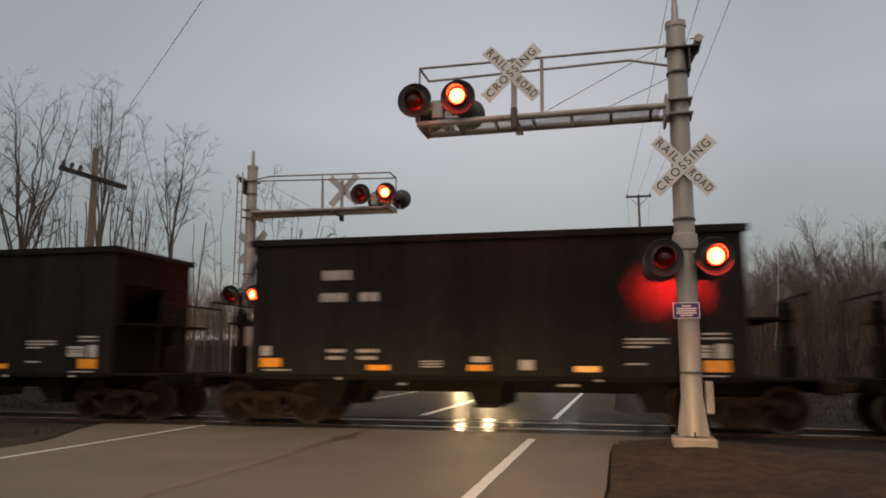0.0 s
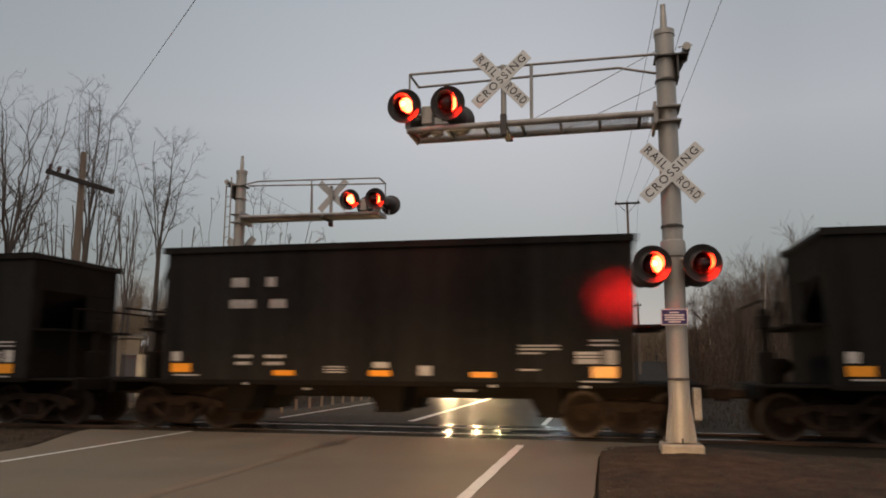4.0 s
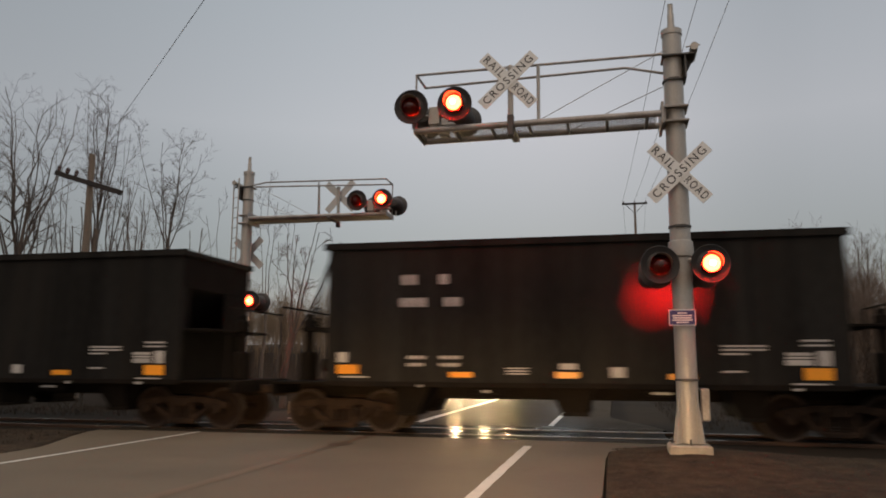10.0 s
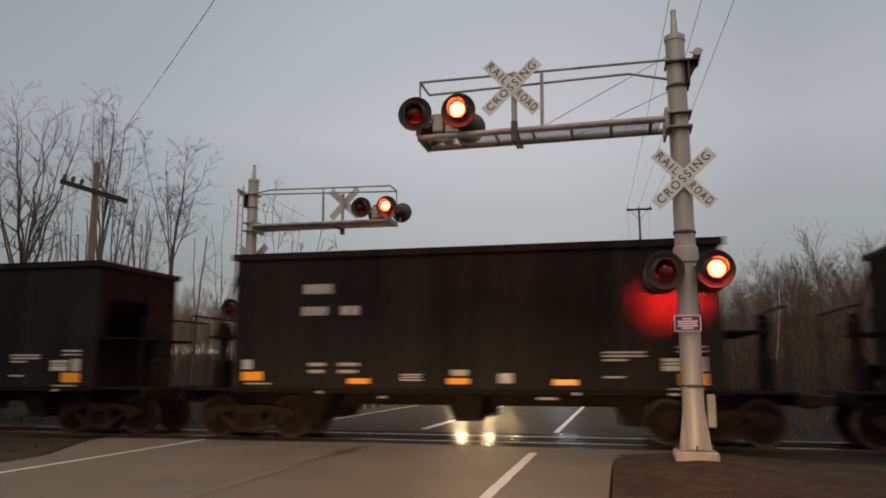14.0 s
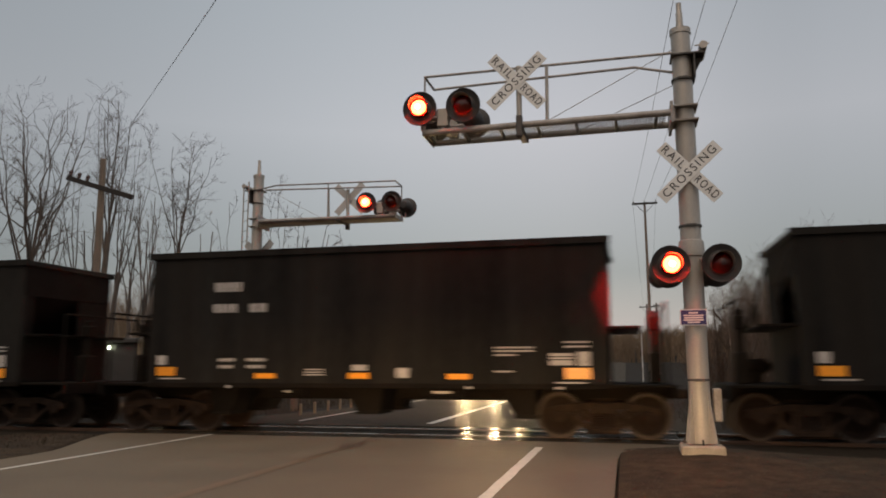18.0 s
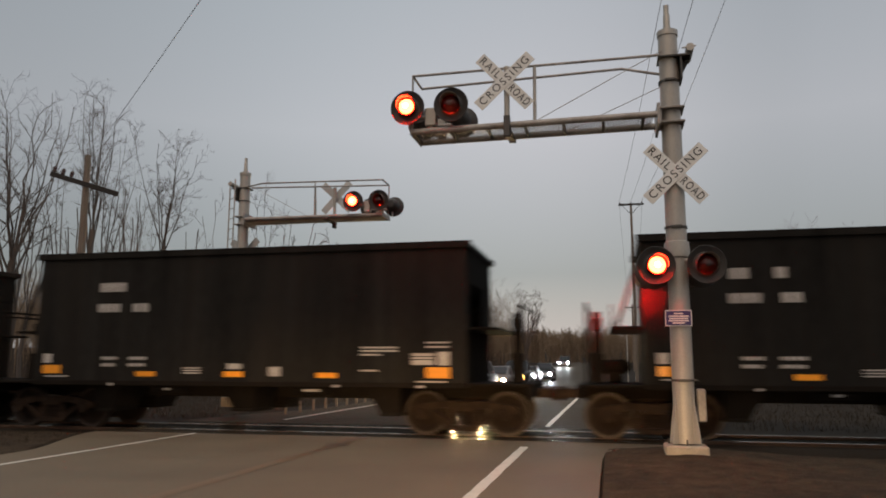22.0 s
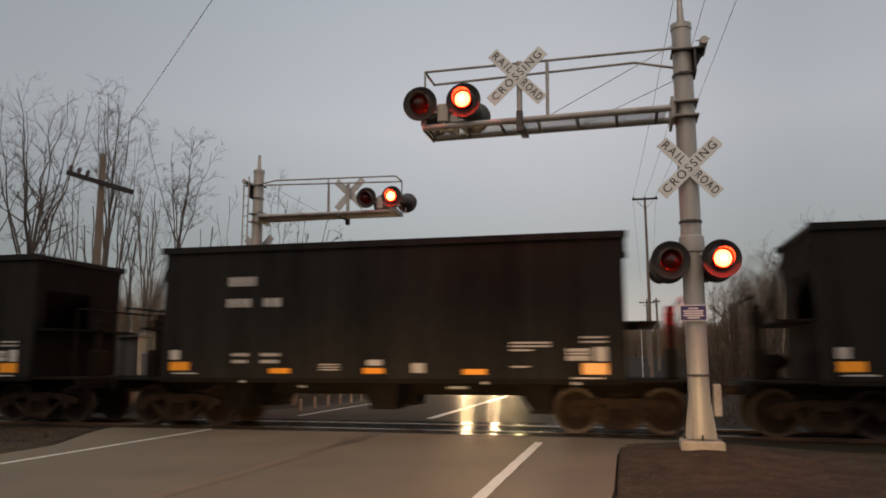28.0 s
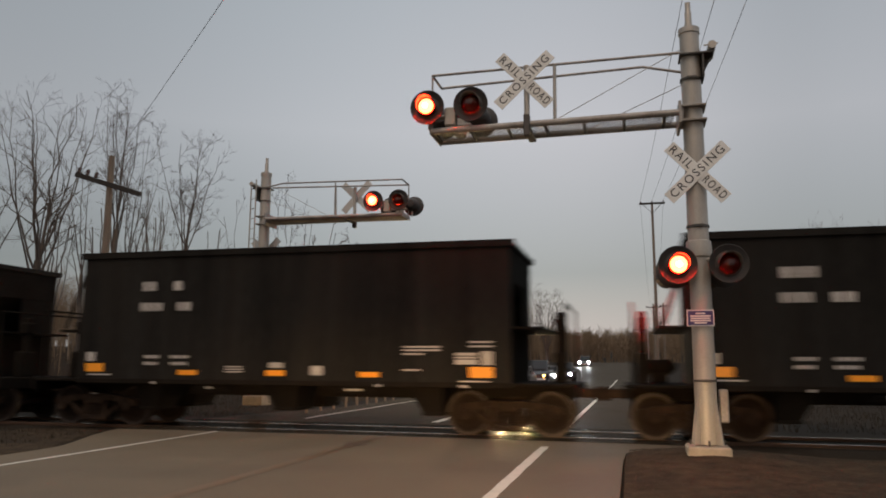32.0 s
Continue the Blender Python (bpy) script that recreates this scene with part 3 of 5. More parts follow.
rail(RAIL_NEAR)
rail(RAIL_FAR)


def ballast_z(x, y):
    return -0.19 + 0.035 * noise.noise((x * 4, y * 4, 2)) - 0.28 * smooth(1.75, 2.9, abs(y - TRACK_Y))


for x0, x1, n in ((-260, -40, 60), (-40, -11.4, 120), (1.0, 25, 110), (25, 260, 60)):
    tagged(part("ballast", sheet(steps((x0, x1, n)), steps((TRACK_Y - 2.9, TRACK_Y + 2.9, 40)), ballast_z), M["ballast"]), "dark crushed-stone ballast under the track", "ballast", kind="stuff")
tie_mesh = Geo().box((-0.11, -1.3, -0.33), (0.11, 1.3, -0.165), 0.012).data("tie", M["tie"])
for i in range(64):
    x = -36 + i * 0.53 + (13.2 if -36 + i * 0.53 > -11.6 else 0)
    ob = part("tie", tie_mesh, None, at=pose(x + rng.uniform(-0.02, 0.02), TRACK_Y, rng.uniform(-0.01, 0.01), 0, 0, rng.uniform(-1, 1)))
    tagged(ob, "dark creosoted wooden railway tie in the ballast", "railway tie", "ties", "structure")


# gravel shoulder round the near signal mast
def shoulder_z(x, y):
    lift = 0.2 * math.exp(-((x - 1.2) ** 2 + (y - 12.6) ** 2) / 3.2)
    return -0.035 + lift + 0.02 * noise.noise((x * 2.2, y * 2.2, 4)) + 0.012 * noise.noise((x * 7, y * 7, 4)) - 0.12 * smooth(13.6, 15.2, y)


shoulder = part("gravel_shoulder", sheet(steps((-0.3, 1.5, 72), (1.5, 9, 60)), steps((-60, 1, 60), (1, 15.0, 130)), lambda x, y: shoulder_z(x, y) - 0.3 * smooth(0.06, 0, x - edge_right(y) + 0.02)), M["gravel"])
tagged(shoulder, "brown gravel shoulder with scattered stones", "shoulder", kind="structure")


def apron_z(x, y):
    return -0.045 + 0.018 * noise.noise((x * 1.8, y * 1.8, 6)) + 0.01 * noise.noise((x * 6, y * 6, 6)) - 0.05 * smooth(-11.5, -17, x)


apron = part("gravel_shoulder", sheet(steps((-26, -12.2, 46), (-12.2, -9.8, 40)), steps((-30, 3, 30), (3, 15.2, 110)), lambda x, y: apron_z(x, y) - 0.2 * smooth(-0.25, 0.0, x - edge_left(y) + 0.02)), M["gravel"])
tagged(apron, "dark brown gravel shoulder beside the asphalt edge", "shoulder", kind="structure")


def stones(n, area, height, size, seed):
    r, g = random.Random(seed), Geo()
    base = [(1, 0, 0), (-1, 0, 0), (0, 1, 0), (0, -1, 0), (0, 0, 1), (0, 0, -1)]
    tri = [(0, 2, 4), (2, 1, 4), (1, 3, 4), (3, 0, 4), (2, 0, 5), (1, 2, 5), (3, 1, 5), (0, 3, 5)]
    for _ in range(n):
        x, y = r.uniform(area[0], area[1]), r.uniform(area[2], area[3])
        s, a = size * r.uniform(0.4, 1.3) ** 1.5, r.uniform(0, 6.3)
        c, d, z = math.cos(a), math.sin(a), height(x, y)
        k = len(g.v)
        for p in base:
            q = (p[0] * r.uniform(0.7, 1.3), p[1] * r.uniform(0.5, 1.1), p[2] * r.uniform(0.4, 0.8))
            g.v.append((x + s * (c * q[0] - d * q[1]), y + s * (d * q[0] + c * q[1]), z + s * q[2] * 0.8))
        g.f += [tuple(i + k for i in t) for t in tri]
    return g


tagged(part("loose_gravel", stones(15000, (-0.1, 7.5, 6.5, 14.8), shoulder_z, 0.015, 3), M["stone"], smooth=False), "small loose stones on the shoulder", "gravel", kind="stuff")
tagged(part("loose_gravel", stones(7000, (-21, -10.2, 8, 15.0), lambda x, y: apron_z(x, y) if x < edge_left(y) - 0.1 else -0.2, 0.016, 7), M["stone"], smooth=False), "small loose stones on the shoulder", "gravel", kind="stuff")
tagged(part("loose_gravel", stones(5000, (1.2, 12, TRACK_Y - 2.7, TRACK_Y - 0.9), ballast_z, 0.03, 5), M["stone"], smooth=False), "broken ballast stones beside the rail", "gravel", kind="stuff")
tagged(part("loose_gravel", stones(4000, (-24, -11.5, TRACK_Y - 2.7, TRACK_Y - 0.9), ballast_z, 0.03, 6), M["stone"], smooth=False), "broken ballast stones beside the rail", "gravel", kind="stuff")


def blades(n, spots, h, seed, keep=lambda x, y: True):
    r, g = random.Random(seed), Geo()
    for _ in range(n):
        x, y = r.uniform(*spots[0]), r.uniform(*spots[1])
        if not keep(x, y):
            continue
        z, a, t = ground_z(x, y), r.uniform(0, 6.3), h * r.uniform(0.4, 1.2)
        c, d, w, k = math.cos(a), math.sin(a), 0.012, len(g.v)
        b = r.uniform(-0.5, 0.5) * t
        g.v += [(x - w * c, y - w * d, z - 0.02), (x + w * c, y + w * d, z - 0.02), (x + b * d, y - b * c, z + t)]
        g.f.append((k, k + 1, k + 2))
    return g


tagged(part("grass", blades(7000, ((-26, -11.0), (7, 15.2)), 0.1, 8, lambda x, y: x < edge_left(y) - 0.1), M["verge"], smooth=False), "short dead grass beside the road", "grass", kind="stuff")
tagged(part("grass", blades(14000, ((-30, -11), (19.6, 34)), 0.15, 9, lambda x, y: x < edge_left(y) - 0.3), M["grass"], smooth=False), "dead grass beyond the tracks", "grass", kind="stuff")
tagged(part("grass", blades(14000, ((1.4, 24), (19.6, 36)), 0.13, 10), M["grass"], smooth=False), "dead grass beyond the tracks", "grass", kind="stuff")

# ---- flashing crossing signals ----
FORWARD = pose(0, 0, 0, 90)
flashers = []


def arc_strip(r, a0, a1, prof, n=20, thick=0.005):
    """A curved sheet round z from a0 to a1 degrees; prof(a) gives the length at each angle."""
    g = Geo()
    for i in range(n + 1):
        a = radians(a0 + (a1 - a0) * i / n)
        c, s, e = math.cos(a), math.sin(a), prof(i / n)
        g.v += [(r * c, r * s, 0), (r * c, r * s, e), ((r - thick) * c, (r - thick) * s, e), ((r - thick) * c, (r - thick) * s, 0)]
    for i in range(n):
        for j in range(4):
            a, b = i * 4 + j, i * 4 + (j + 1) % 4
            g.f.append((a, b, b + 4, a + 4))
    return g


def turned(geo):
    geo.v = [tuple(FORWARD @ Vector(p)) for p in geo.v]
    return geo


disc_mesh = Geo().lathe([(0.152, -0.02), (0.152, 0.035), (0.172, 0.035), (0.2, 0.02), (0.28, 0.06), (0.292, 0.072), (0.298, 0.066), (0.298, 0.05), (0.21, 0.0), (0.152, -0.02)], 40, FORWARD).data("signal_lamp", M["lamp_black"])
hood_mesh = turned(arc_strip(0.172, -25, 205, lambda u: 0.08 + 0.2 * math.sin(math.pi * u) ** 0.6)).data("hood", M["hood_paint"])
# pale inner faces stand for the orange glow under the hood
hood_mesh.materials.append(M["hood_lining"])
hood_mesh.polygons.foreach_set("material_index", [int(i % 4 == 2) for i in range(len(hood_mesh.polygons))])
housing_mesh = Geo().lathe([(0.0, -0.33), (0.1, -0.32), (0.15, -0.26), (0.19, -0.2), (0.195, -0.02), (0.165, -0.021)], 28, FORWARD).data("housing", M["lamp_black"])
# unseen shroud and louvres, added to shape the red patch on the train
shroud = turned(arc_strip(0.172, 0, 360, lambda u: 0.76, 28))
added_shroud_mesh = shroud.data("hood", M["lamp_black"])
added_louvre_mesh = {}
for k in range(2):
    w = math.sqrt(0.168 ** 2 - (k * 0.085) ** 2)
    added_louvre_mesh[k] = Geo().box((-w, -0.42, -0.002), (w, -0.15, 0.002)).data("louvre", M["lamp_black"])
cover_mesh = Geo().lathe([(0.166, 0.03), (0.166, 0.06), (0.15, 0.12), (0.11, 0.17), (0.06, 0.2), (0.0, 0.21)], 28, FORWARD).data("cover", RED_GLASS)


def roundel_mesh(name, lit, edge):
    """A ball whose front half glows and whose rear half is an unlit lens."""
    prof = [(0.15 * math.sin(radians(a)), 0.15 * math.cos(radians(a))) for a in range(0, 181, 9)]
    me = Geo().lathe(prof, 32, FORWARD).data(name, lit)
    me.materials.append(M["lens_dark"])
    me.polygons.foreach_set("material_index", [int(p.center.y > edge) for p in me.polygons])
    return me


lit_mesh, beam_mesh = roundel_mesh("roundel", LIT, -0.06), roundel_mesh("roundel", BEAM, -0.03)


def signal_lamp(parent, at, side, beam=False):
    """A flasher that faces -y in its own space; its half-glowing ball turns in place of switching."""
    lamp = part("signal_lamp", disc_mesh, None, parent, "round black target disc with a hooded red flasher", at)
    part("hood", added_shroud_mesh if beam else hood_mesh, None, lamp)
    part("housing", housing_mesh, None, lamp)
    for k in range(-1, 2) if beam else ():
        part("louvre", added_louvre_mesh[abs(k)], None, lamp, at=pose(0, 0, k * 0.085))
    if not beam:
        cover = part("cover", cover_mesh, None, lamp, "clear red lens cover")
        cover.visible_shadow = False
    ball = part("roundel", beam_mesh if beam else lit_mesh, None, lamp, "half-glowing ball standing in for a flashing red lens", pose(0, -0.06 if not beam else 0.02, 0))
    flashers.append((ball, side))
    return lamp


def crossbuck(parent, at):
    """Two crossed white blades with black letters, facing -y."""
    root = part("crossbuck", Geo().box((-0.06, 0.01, -0.06), (0.06, 0.05, 0.06), 0.01), M["sign_back"], parent, "white railroad crossing crossbuck sign", at)
    for tilt, dy in ((47, 0.0), (-43, -0.013)):
        part("blade", Geo().box((-0.61, -0.006, -0.105), (0.61, 0.0, 0.105), 0.002), M["sign_white"], root, "white blade with black letters" if at.to_3x3()[1][1] > 0 else "bare grey back of a sign blade",
                     pose(0, dy, 0, 0, tilt, 0))
        part("blade_back", Geo().box((-0.61, 0.0, -0.105), (0.61, 0.003, 0.105), 0.001), M["sign_back"], root, "bare grey metal back of the blade", pose(0, dy, 0, 0, tilt, 0))
    word = text_geo("CROSSING", 0.2)
    wide = max(p[0] for p in word.v) - min(p[0] for p in word.v)
    for p in range(len(word.v)):
        word.v[p] = (word.v[p][0] * 1.08 / wide, word.v[p][1] - 0.0195, word.v[p][2] * 0.95)
    part("letters", word, M["black"], root, "black letters CROSSING", pose(0, 0, 0, 0, -43, 0))
    for text, x in (("RAIL", -0.35), ("ROAD", 0.36)):
        word = text_geo(text, 0.2)
        wide = max(p[0] for p in word.v) - min(p[0] for p in word.v)
        word.v = [(p[0] * 0.43 / wide, p[1] - 0.0085, p[2] * 0.95) for p in word.v]
        part("letters", word, M["black"], root, "black letters " + text, pose(0, 0, 0, 0, 47, 0) @ pose(x, 0, 0))
    return root


def walkway_mesh(x0, x1, y0, y1, z):
    """Expanded-metal grating between the two arm tubes."""
    g, step = Geo(), 0.09
    n = int((x1 - x0) / step)
    for i in range(-7, n):
        for s in (1, -1):
            a = (x0 + i * step, y0) if s > 0 else (x0 + i * step, y1)
            b = (a[0] + (y1 - y0) * 1.0, y1) if s > 0 else (a[0] + (y1 - y0) * 1.0, y0)
            (xa, ya), (xb, yb) = a, b
            if xa < x0:
                ya += (yb - ya) * (x0 - xa) / (xb - xa)
                xa = x0
            if xb > x1:
                yb = ya + (yb - ya) * (x1 - xa) / (xb - xa)
                xb = x1
            if xb - xa > 0.02:
                w = 0.009
                k = len(g.v)
                g.v += [(xa - w, ya, z), (xa + w, ya, z), (xb + w, yb, z), (xb - w, yb, z), (xa - w, ya, z + 0.006), (xa + w, ya, z + 0.006), (xb + w, yb, z + 0.006), (xb - w, yb, z + 0.006)]
                g.f += [(k, k + 3, k + 2, k + 1), (k + 4, k + 5, k + 6, k + 7), (k, k + 1, k + 5, k + 4), (k + 2, k + 3, k + 7, k + 6)]
    return g


def cantilever(at, label, near):
    """Signal mast with an arm over the road towards local -x; its road side faces local -y."""
    root = tagged(new("cantilever_signal"), label, "crossing signal")
    root.matrix_basis = at
    part("foundation", Geo().box((-0.315, -0.315, 0.0), (0.315, 0.315, 0.28), 0.025), M["concrete"], root, "pale concrete foundation block")
    part("mast", Geo().lathe([(0.165, 0.3), (0.162, 3.0), (0.155, 6.9), (0.155, 6.9), (0.17, 6.9), (0.17, 6.99), (0.06, 7.0)], 32), M["galv"], root)
    part("finial", Geo().lathe([(0.075, 6.99), (0.055, 7.12), (0.055, 7.28), (0.045, 7.3), (0.045, 7.46), (0.0, 7.46)], 16), M["galv"], root)
    for a in (45, 135, 225, 315):
        part("base_fin", Geo().prism([(0.15, 0.3), (0.3, 0.3), (0.165, 1.12), (0.15, 1.12)], -0.012, 0.012), M["galv"], root, at=pose(0, 0, 0, 0, 0, a))
    for a in range(4):
        part("anchor_bolt", Geo().tube([(0, 0, 0.29), (0, 0, 0.37)], 0.018, 6), M["dark_steel"], root, at=pose(0.25 * math.cos(a * 1.571), 0.25 * math.sin(a * 1.571), 0))
    for z in (1.25, 3.66, 6.1):
        part("band_clamp", Geo().lathe([(0.166, z - 0.018), (0.178, z - 0.018), (0.178, z + 0.018), (0.166, z + 0.018)], 28).box((-0.08, -0.2, z - 0.022), (0.08, -0.165, z + 0.022), 0.006), M["dark_steel"], root)
    # arm brackets
    part("arm_bracket", Geo().box((-0.2, -0.24, 5.36), (0.2, 0.24, 5.39), 0.004).box((-0.2, -0.24, 5.6), (0.2, 0.24, 5.63), 0.004).box((-0.235, -0.36, 5.3), (-0.19, 0.42, 5.66), 0.006)
         .box((-0.19, -0.2, 5.4), (-0.15, 0.2, 5.6)), M["arm_steel"], root)
    part("top_bracket", Geo().box((-0.18, -0.22, 6.48), (0.34, 0.2, 6.51), 0.004).box((0.17, -0.2, 6.1), (0.2, 0.2, 6.5), 0.004).prism([(0.15, 6.12), (0.34, 6.48), (0.15, 6.48)], 0.0, 0.02), M["dark_steel"], root)
    part("counterweight_tube", Geo().tube([(0.33, -0.25, 6.6), (0.33, 0.32, 6.6)], 0.065, 16).tube([(0.2, -0.22, 6.6), (0.42, -0.22, 6.62)], 0.012, 6), M["galv"], root)
    end = -4.33 if near else -4.5
    for y, lab in ((-0.3, "front arm tube"), (0.35, "rear arm tube")):
        part("arm_tube", Geo().tube([(-0.22, y, 5.48), (end, y, 5.45)], 0.055, 14), M["arm_steel"], root)
    for i in range(7):
        x = -0.45 - i * 0.64
        part("crosspiece", Geo().box((x - 0.025, -0.3, 5.42), (x + 0.025, 0.35, 5.47), 0.005), M["dark_steel"], root)
    part("walkway", walkway_mesh(end + 0.03, -0.3, -0.27, 0.32, 5.455), M["mesh_steel"], root, "expanded metal walkway grating", smooth=False)["kind"] = "stuff"
    if not near:
        part("arm_beam", Geo().box((end + 0.03, -0.26, 5.4), (-0.24, 0.31, 5.435), 0.006), M["arm_steel"], root, "weathered steel channel under the walkway")
    part("end_plate", Geo().box((end - 0.012, -0.36, 5.39), (end + 0.012, 0.41, 5.52), 0.004), M["arm_steel"], root)
    part("front_handrail", Geo().tube([(end + 0.02, -0.3, 6.46), (-0.16, -0.12, 6.55)], 0.024, 8), M["arm_steel"], root)
    part("rear_handrail", Geo().tube([(end + 0.02, 0.35, 6.47), (-0.75, 0.35, 6.55), (-0.1, 0.12, 6.3 if near else 6.52)], 0.024, 8), M["arm_steel"], root)
    part("handrail_end", Geo().tube([(end + 0.02, -0.3, 6.46), (end + 0.02, 0.35, 6.47)], 0.022, 8), M["arm_steel"], root)
    part("handrail_post", Geo().tube([(end + 0.02, -0.3, 5.46), (end + 0.02, -0.3, 6.46)], 0.018, 8), M["arm_steel"], root)
    part("handrail_post", Geo().tube([(-2.2, -0.3, 5.46), (-2.2, -0.22, 6.48)], 0.03, 8), M["galv"], root)
    if not near:
        part("handrail_post", Geo().tube([(-2.42, 0.35, 5.46), (-2.42, 0.35, 6.48)], 0.02, 8), M["arm_steel"], root)
    for y in (-0.3, 0.35):
        part("tie_rod", Geo().tube([(-0.12, y * 0.4, 6.62 if y < 0 else 6.1), (-2.15 if y < 0 else -1.65, y, 5.52)], 0.0065, 6), M["arm_steel"], root)
    # crossbucks
    cx = -2.66 if near else -2.78
    part("sign_post", Geo().tube([(cx, -0.34, 5.3), (cx, -0.34, 6.44)], 0.048, 14).lathe([(0.056, 6.42), (0.06, 6.45), (0.05, 6.475), (0.0, 6.48)], 14, pose(cx, -0.34, 0)), M["galv"], root)
    part("post_clamp", Geo().box((cx - 0.06, -0.4, 5.36), (cx + 0.06, 0.42, 5.42), 0.006).box((cx - 0.05, -0.42, 5.24), (cx + 0.05, -0.28, 5.6), 0.008), M["dark_steel"], root)
    crossbuck(root, pose(cx - 0.03, -0.41, 6.195))
    crossbuck(root, pose(0.015, -0.2, 4.51))
    # lamps over the road
    for y, f, xs in ((-0.28, 0, (-4.36, -3.6) if near else (-4.6, -3.85)), (0.34, 180, (-4.3, -3.6) if near else (-4.42, -3.66))):
        for x in xs:
            signal_lamp(root, pose(x, y + (-0.12 if f == 0 else 0.12), 5.84, 3, 0, f), (at @ Vector((x, 0, 0))).x < (at @ Vector((sum(xs) / 2, 0, 0))).x)
        part("lamp_bar", Geo().tube([(xs[0], y + (0.06 if f == 0 else -0.06), 5.72), (xs[1], y + (0.06 if f == 0 else -0.06), 5.72)], 0.04, 10)
             .tube([(sum(xs) / 2, y, 5.5), (sum(xs) / 2, y, 5.75)], 0.04, 10).tube([(xs[0], y, 5.5), (xs[0], y, 5.7)], 0.03, 8), M["arm_steel"], root)
        part("junction_box", Geo().box((sum(xs) / 2 - 0.1, y - 0.08, 5.53), (sum(xs) / 2 + 0.1, y + 0.08, 5.85), 0.015), M["galv"], root)
    # lamps on the mast
    for f, y in ((0, -0.3), (180, 0.3)):
        for x in ((-0.365, 0.405) if near else (-0.4, 0.4)):
            if f == 0:
                signal_lamp(root, pose(x * 0.97, y, 3.02, 2, 0, 6 if near else 0), x < 0 if near else x > 0)
            elif near:
                signal_lamp(root, pose(x * 0.97, y, 3.02, 4.5, 0, 189), x < 0, beam=True)
            else:
                signal_lamp(root, pose(x * 0.97, y, 3.02, 3, 0, 180), x > 0)
        part("lamp_arm" if f else "lamp_collar", Geo().lathe([(0.16, 3.16), (0.195, 3.18), (0.2, 3.3), (0.19, 3.42), (0.16, 3.44)], 24) if f == 0 else Geo().tube([(0, 0.1, 3.12), (0, 0.2, 3.12)], 0.04, 8), M["galv"], root)
        part("lamp_arm", Geo().tube([(-0.4, y * 0.35, 3.12), (0.4, y * 0.35, 3.12)], 0.035, 10), M["galv"], root)
    if near:
        notice = part("notice_sign", Geo().box((-0.24, -0.2, 2.08), (0.16, -0.19, 2.33), 0.002), M["sign_white"], root, "small blue notice with a white border")
        part("notice_field", Geo().box((-0.226, -0.203, 2.094), (0.146, -0.2, 2.316), 0.001), M["sign_blue"], notice)
        for z, w in ((2.275, 0.07), (2.235, 0.15), (2.2, 0.14), (2.165, 0.15), (2.13, 0.09)):
            part("text_bar", Geo().box((-0.04 - w, -0.206, z - 0.011), (-0.04 + w, -0.203, z + 0.011)), M["sign_white"], notice)
        # arm steel here puts the box's shade into its colour
        part("junction_box", Geo().box((0.2, -0.02, 0.62), (0.33, 0.16, 1.12), 0.02), M["arm_steel"], root, "grey cable junction box")
    else:
        ladder = part("ladder", Geo().tube([(0.2, 0.24, 0.4), (0.2, 0.24, 6.75)], 0.02, 6).tube([(0.46, 0.06, 0.4), (0.46, 0.06, 6.75)], 0.02, 6), M["galv"], root, "galvanised service ladder")
        for i in range(20):
            part("rung", Geo().tube([(0.2, 0.24, 0.6 + 0.31 * i), (0.46, 0.06, 0.6 + 0.31 * i)], 0.012, 6), M["galv"], ladder)
    return root


cantilever(pose(1.07, 12.4, 0), "tall galvanised crossing signal mast with a lamp arm over the road", True)
cantilever(pose(-10.75, 20.5, 0.27, 0, 0, 180), "galvanised signal mast with ladder and arm across the tracks", False)

# ---- the coal train ----
PITCH, HALF = 13.866, 5.16


def mesh_of(name, mat, geo, smooth=True):
    return geo.data(name, M[mat], smooth)


def wheelset():
    g = Geo()
    for s in (-1, 1):
        y = s * GAUGE / 2
        g.lathe([(0.0, -0.03), (0.1, -0.03), (0.12, -0.01), (0.3, 0.02), (0.36, -0.03), (0.4, -0.05), (0.456, -0.05), (0.456, 0.055), (0.485, 0.065), (0.485, 0.09), (0.38, 0.09), (0.3, 0.05), (0.1, 0.06), (0.0, 0.06)],
                28, pose(0, y, 0, 90 if s < 0 else -90) @ pose(0, 0, 0, 180))
    g.tube([(0, -1.0, 0), (0, 1.0, 0)], 0.08, 12)
    return g


def sideframe():
    """Cast truck side: arched top, sloping tension member, two pedestals, spring window."""
    g = Geo()
    y0, y1 = -0.09, 0.09
    g.prism([(-1.12, 0.46), (-1.12, 0.6), (-0.95, 0.66), (-0.4, 0.73), (0.4, 0.73), (0.95, 0.66), (1.12, 0.6), (1.12, 0.46), (0.98, 0.5), (0.8, 0.5), (0.42, 0.6), (-0.42, 0.6), (-0.8, 0.5), (-0.98, 0.5)], y0, y1)
    for s in (-1, 1):
        g.prism([(s * 0.75, 0.52), (s * 0.63, 0.52), (s * 0.22, 0.24), (s * 0.22, 0.13), (s * 0.32, 0.15)], y0, y1)
        g.prism([(s * 0.23, 0.24), (s * 0.31, 0.24), (s * 0.31, 0.62), (s * 0.23, 0.62)], y0 + 0.02, y1 - 0.02)
        g.lathe([(0.0, 0.0), (0.1, 0.0), (0.12, 0.03), (0.12, 0.14)], 16, pose(s * 0.89, -0.15, 0.457, -90))
    g.box((-0.34, y0 - 0.03, 0.11), (0.34, y1 + 0.03, 0.24), 0.03)
    return g


def spring():
    return Geo().lathe([(0.065 + 0.012 * (i % 2), 0.24 + 0.27 * i / 12) for i in range(13)], 12)


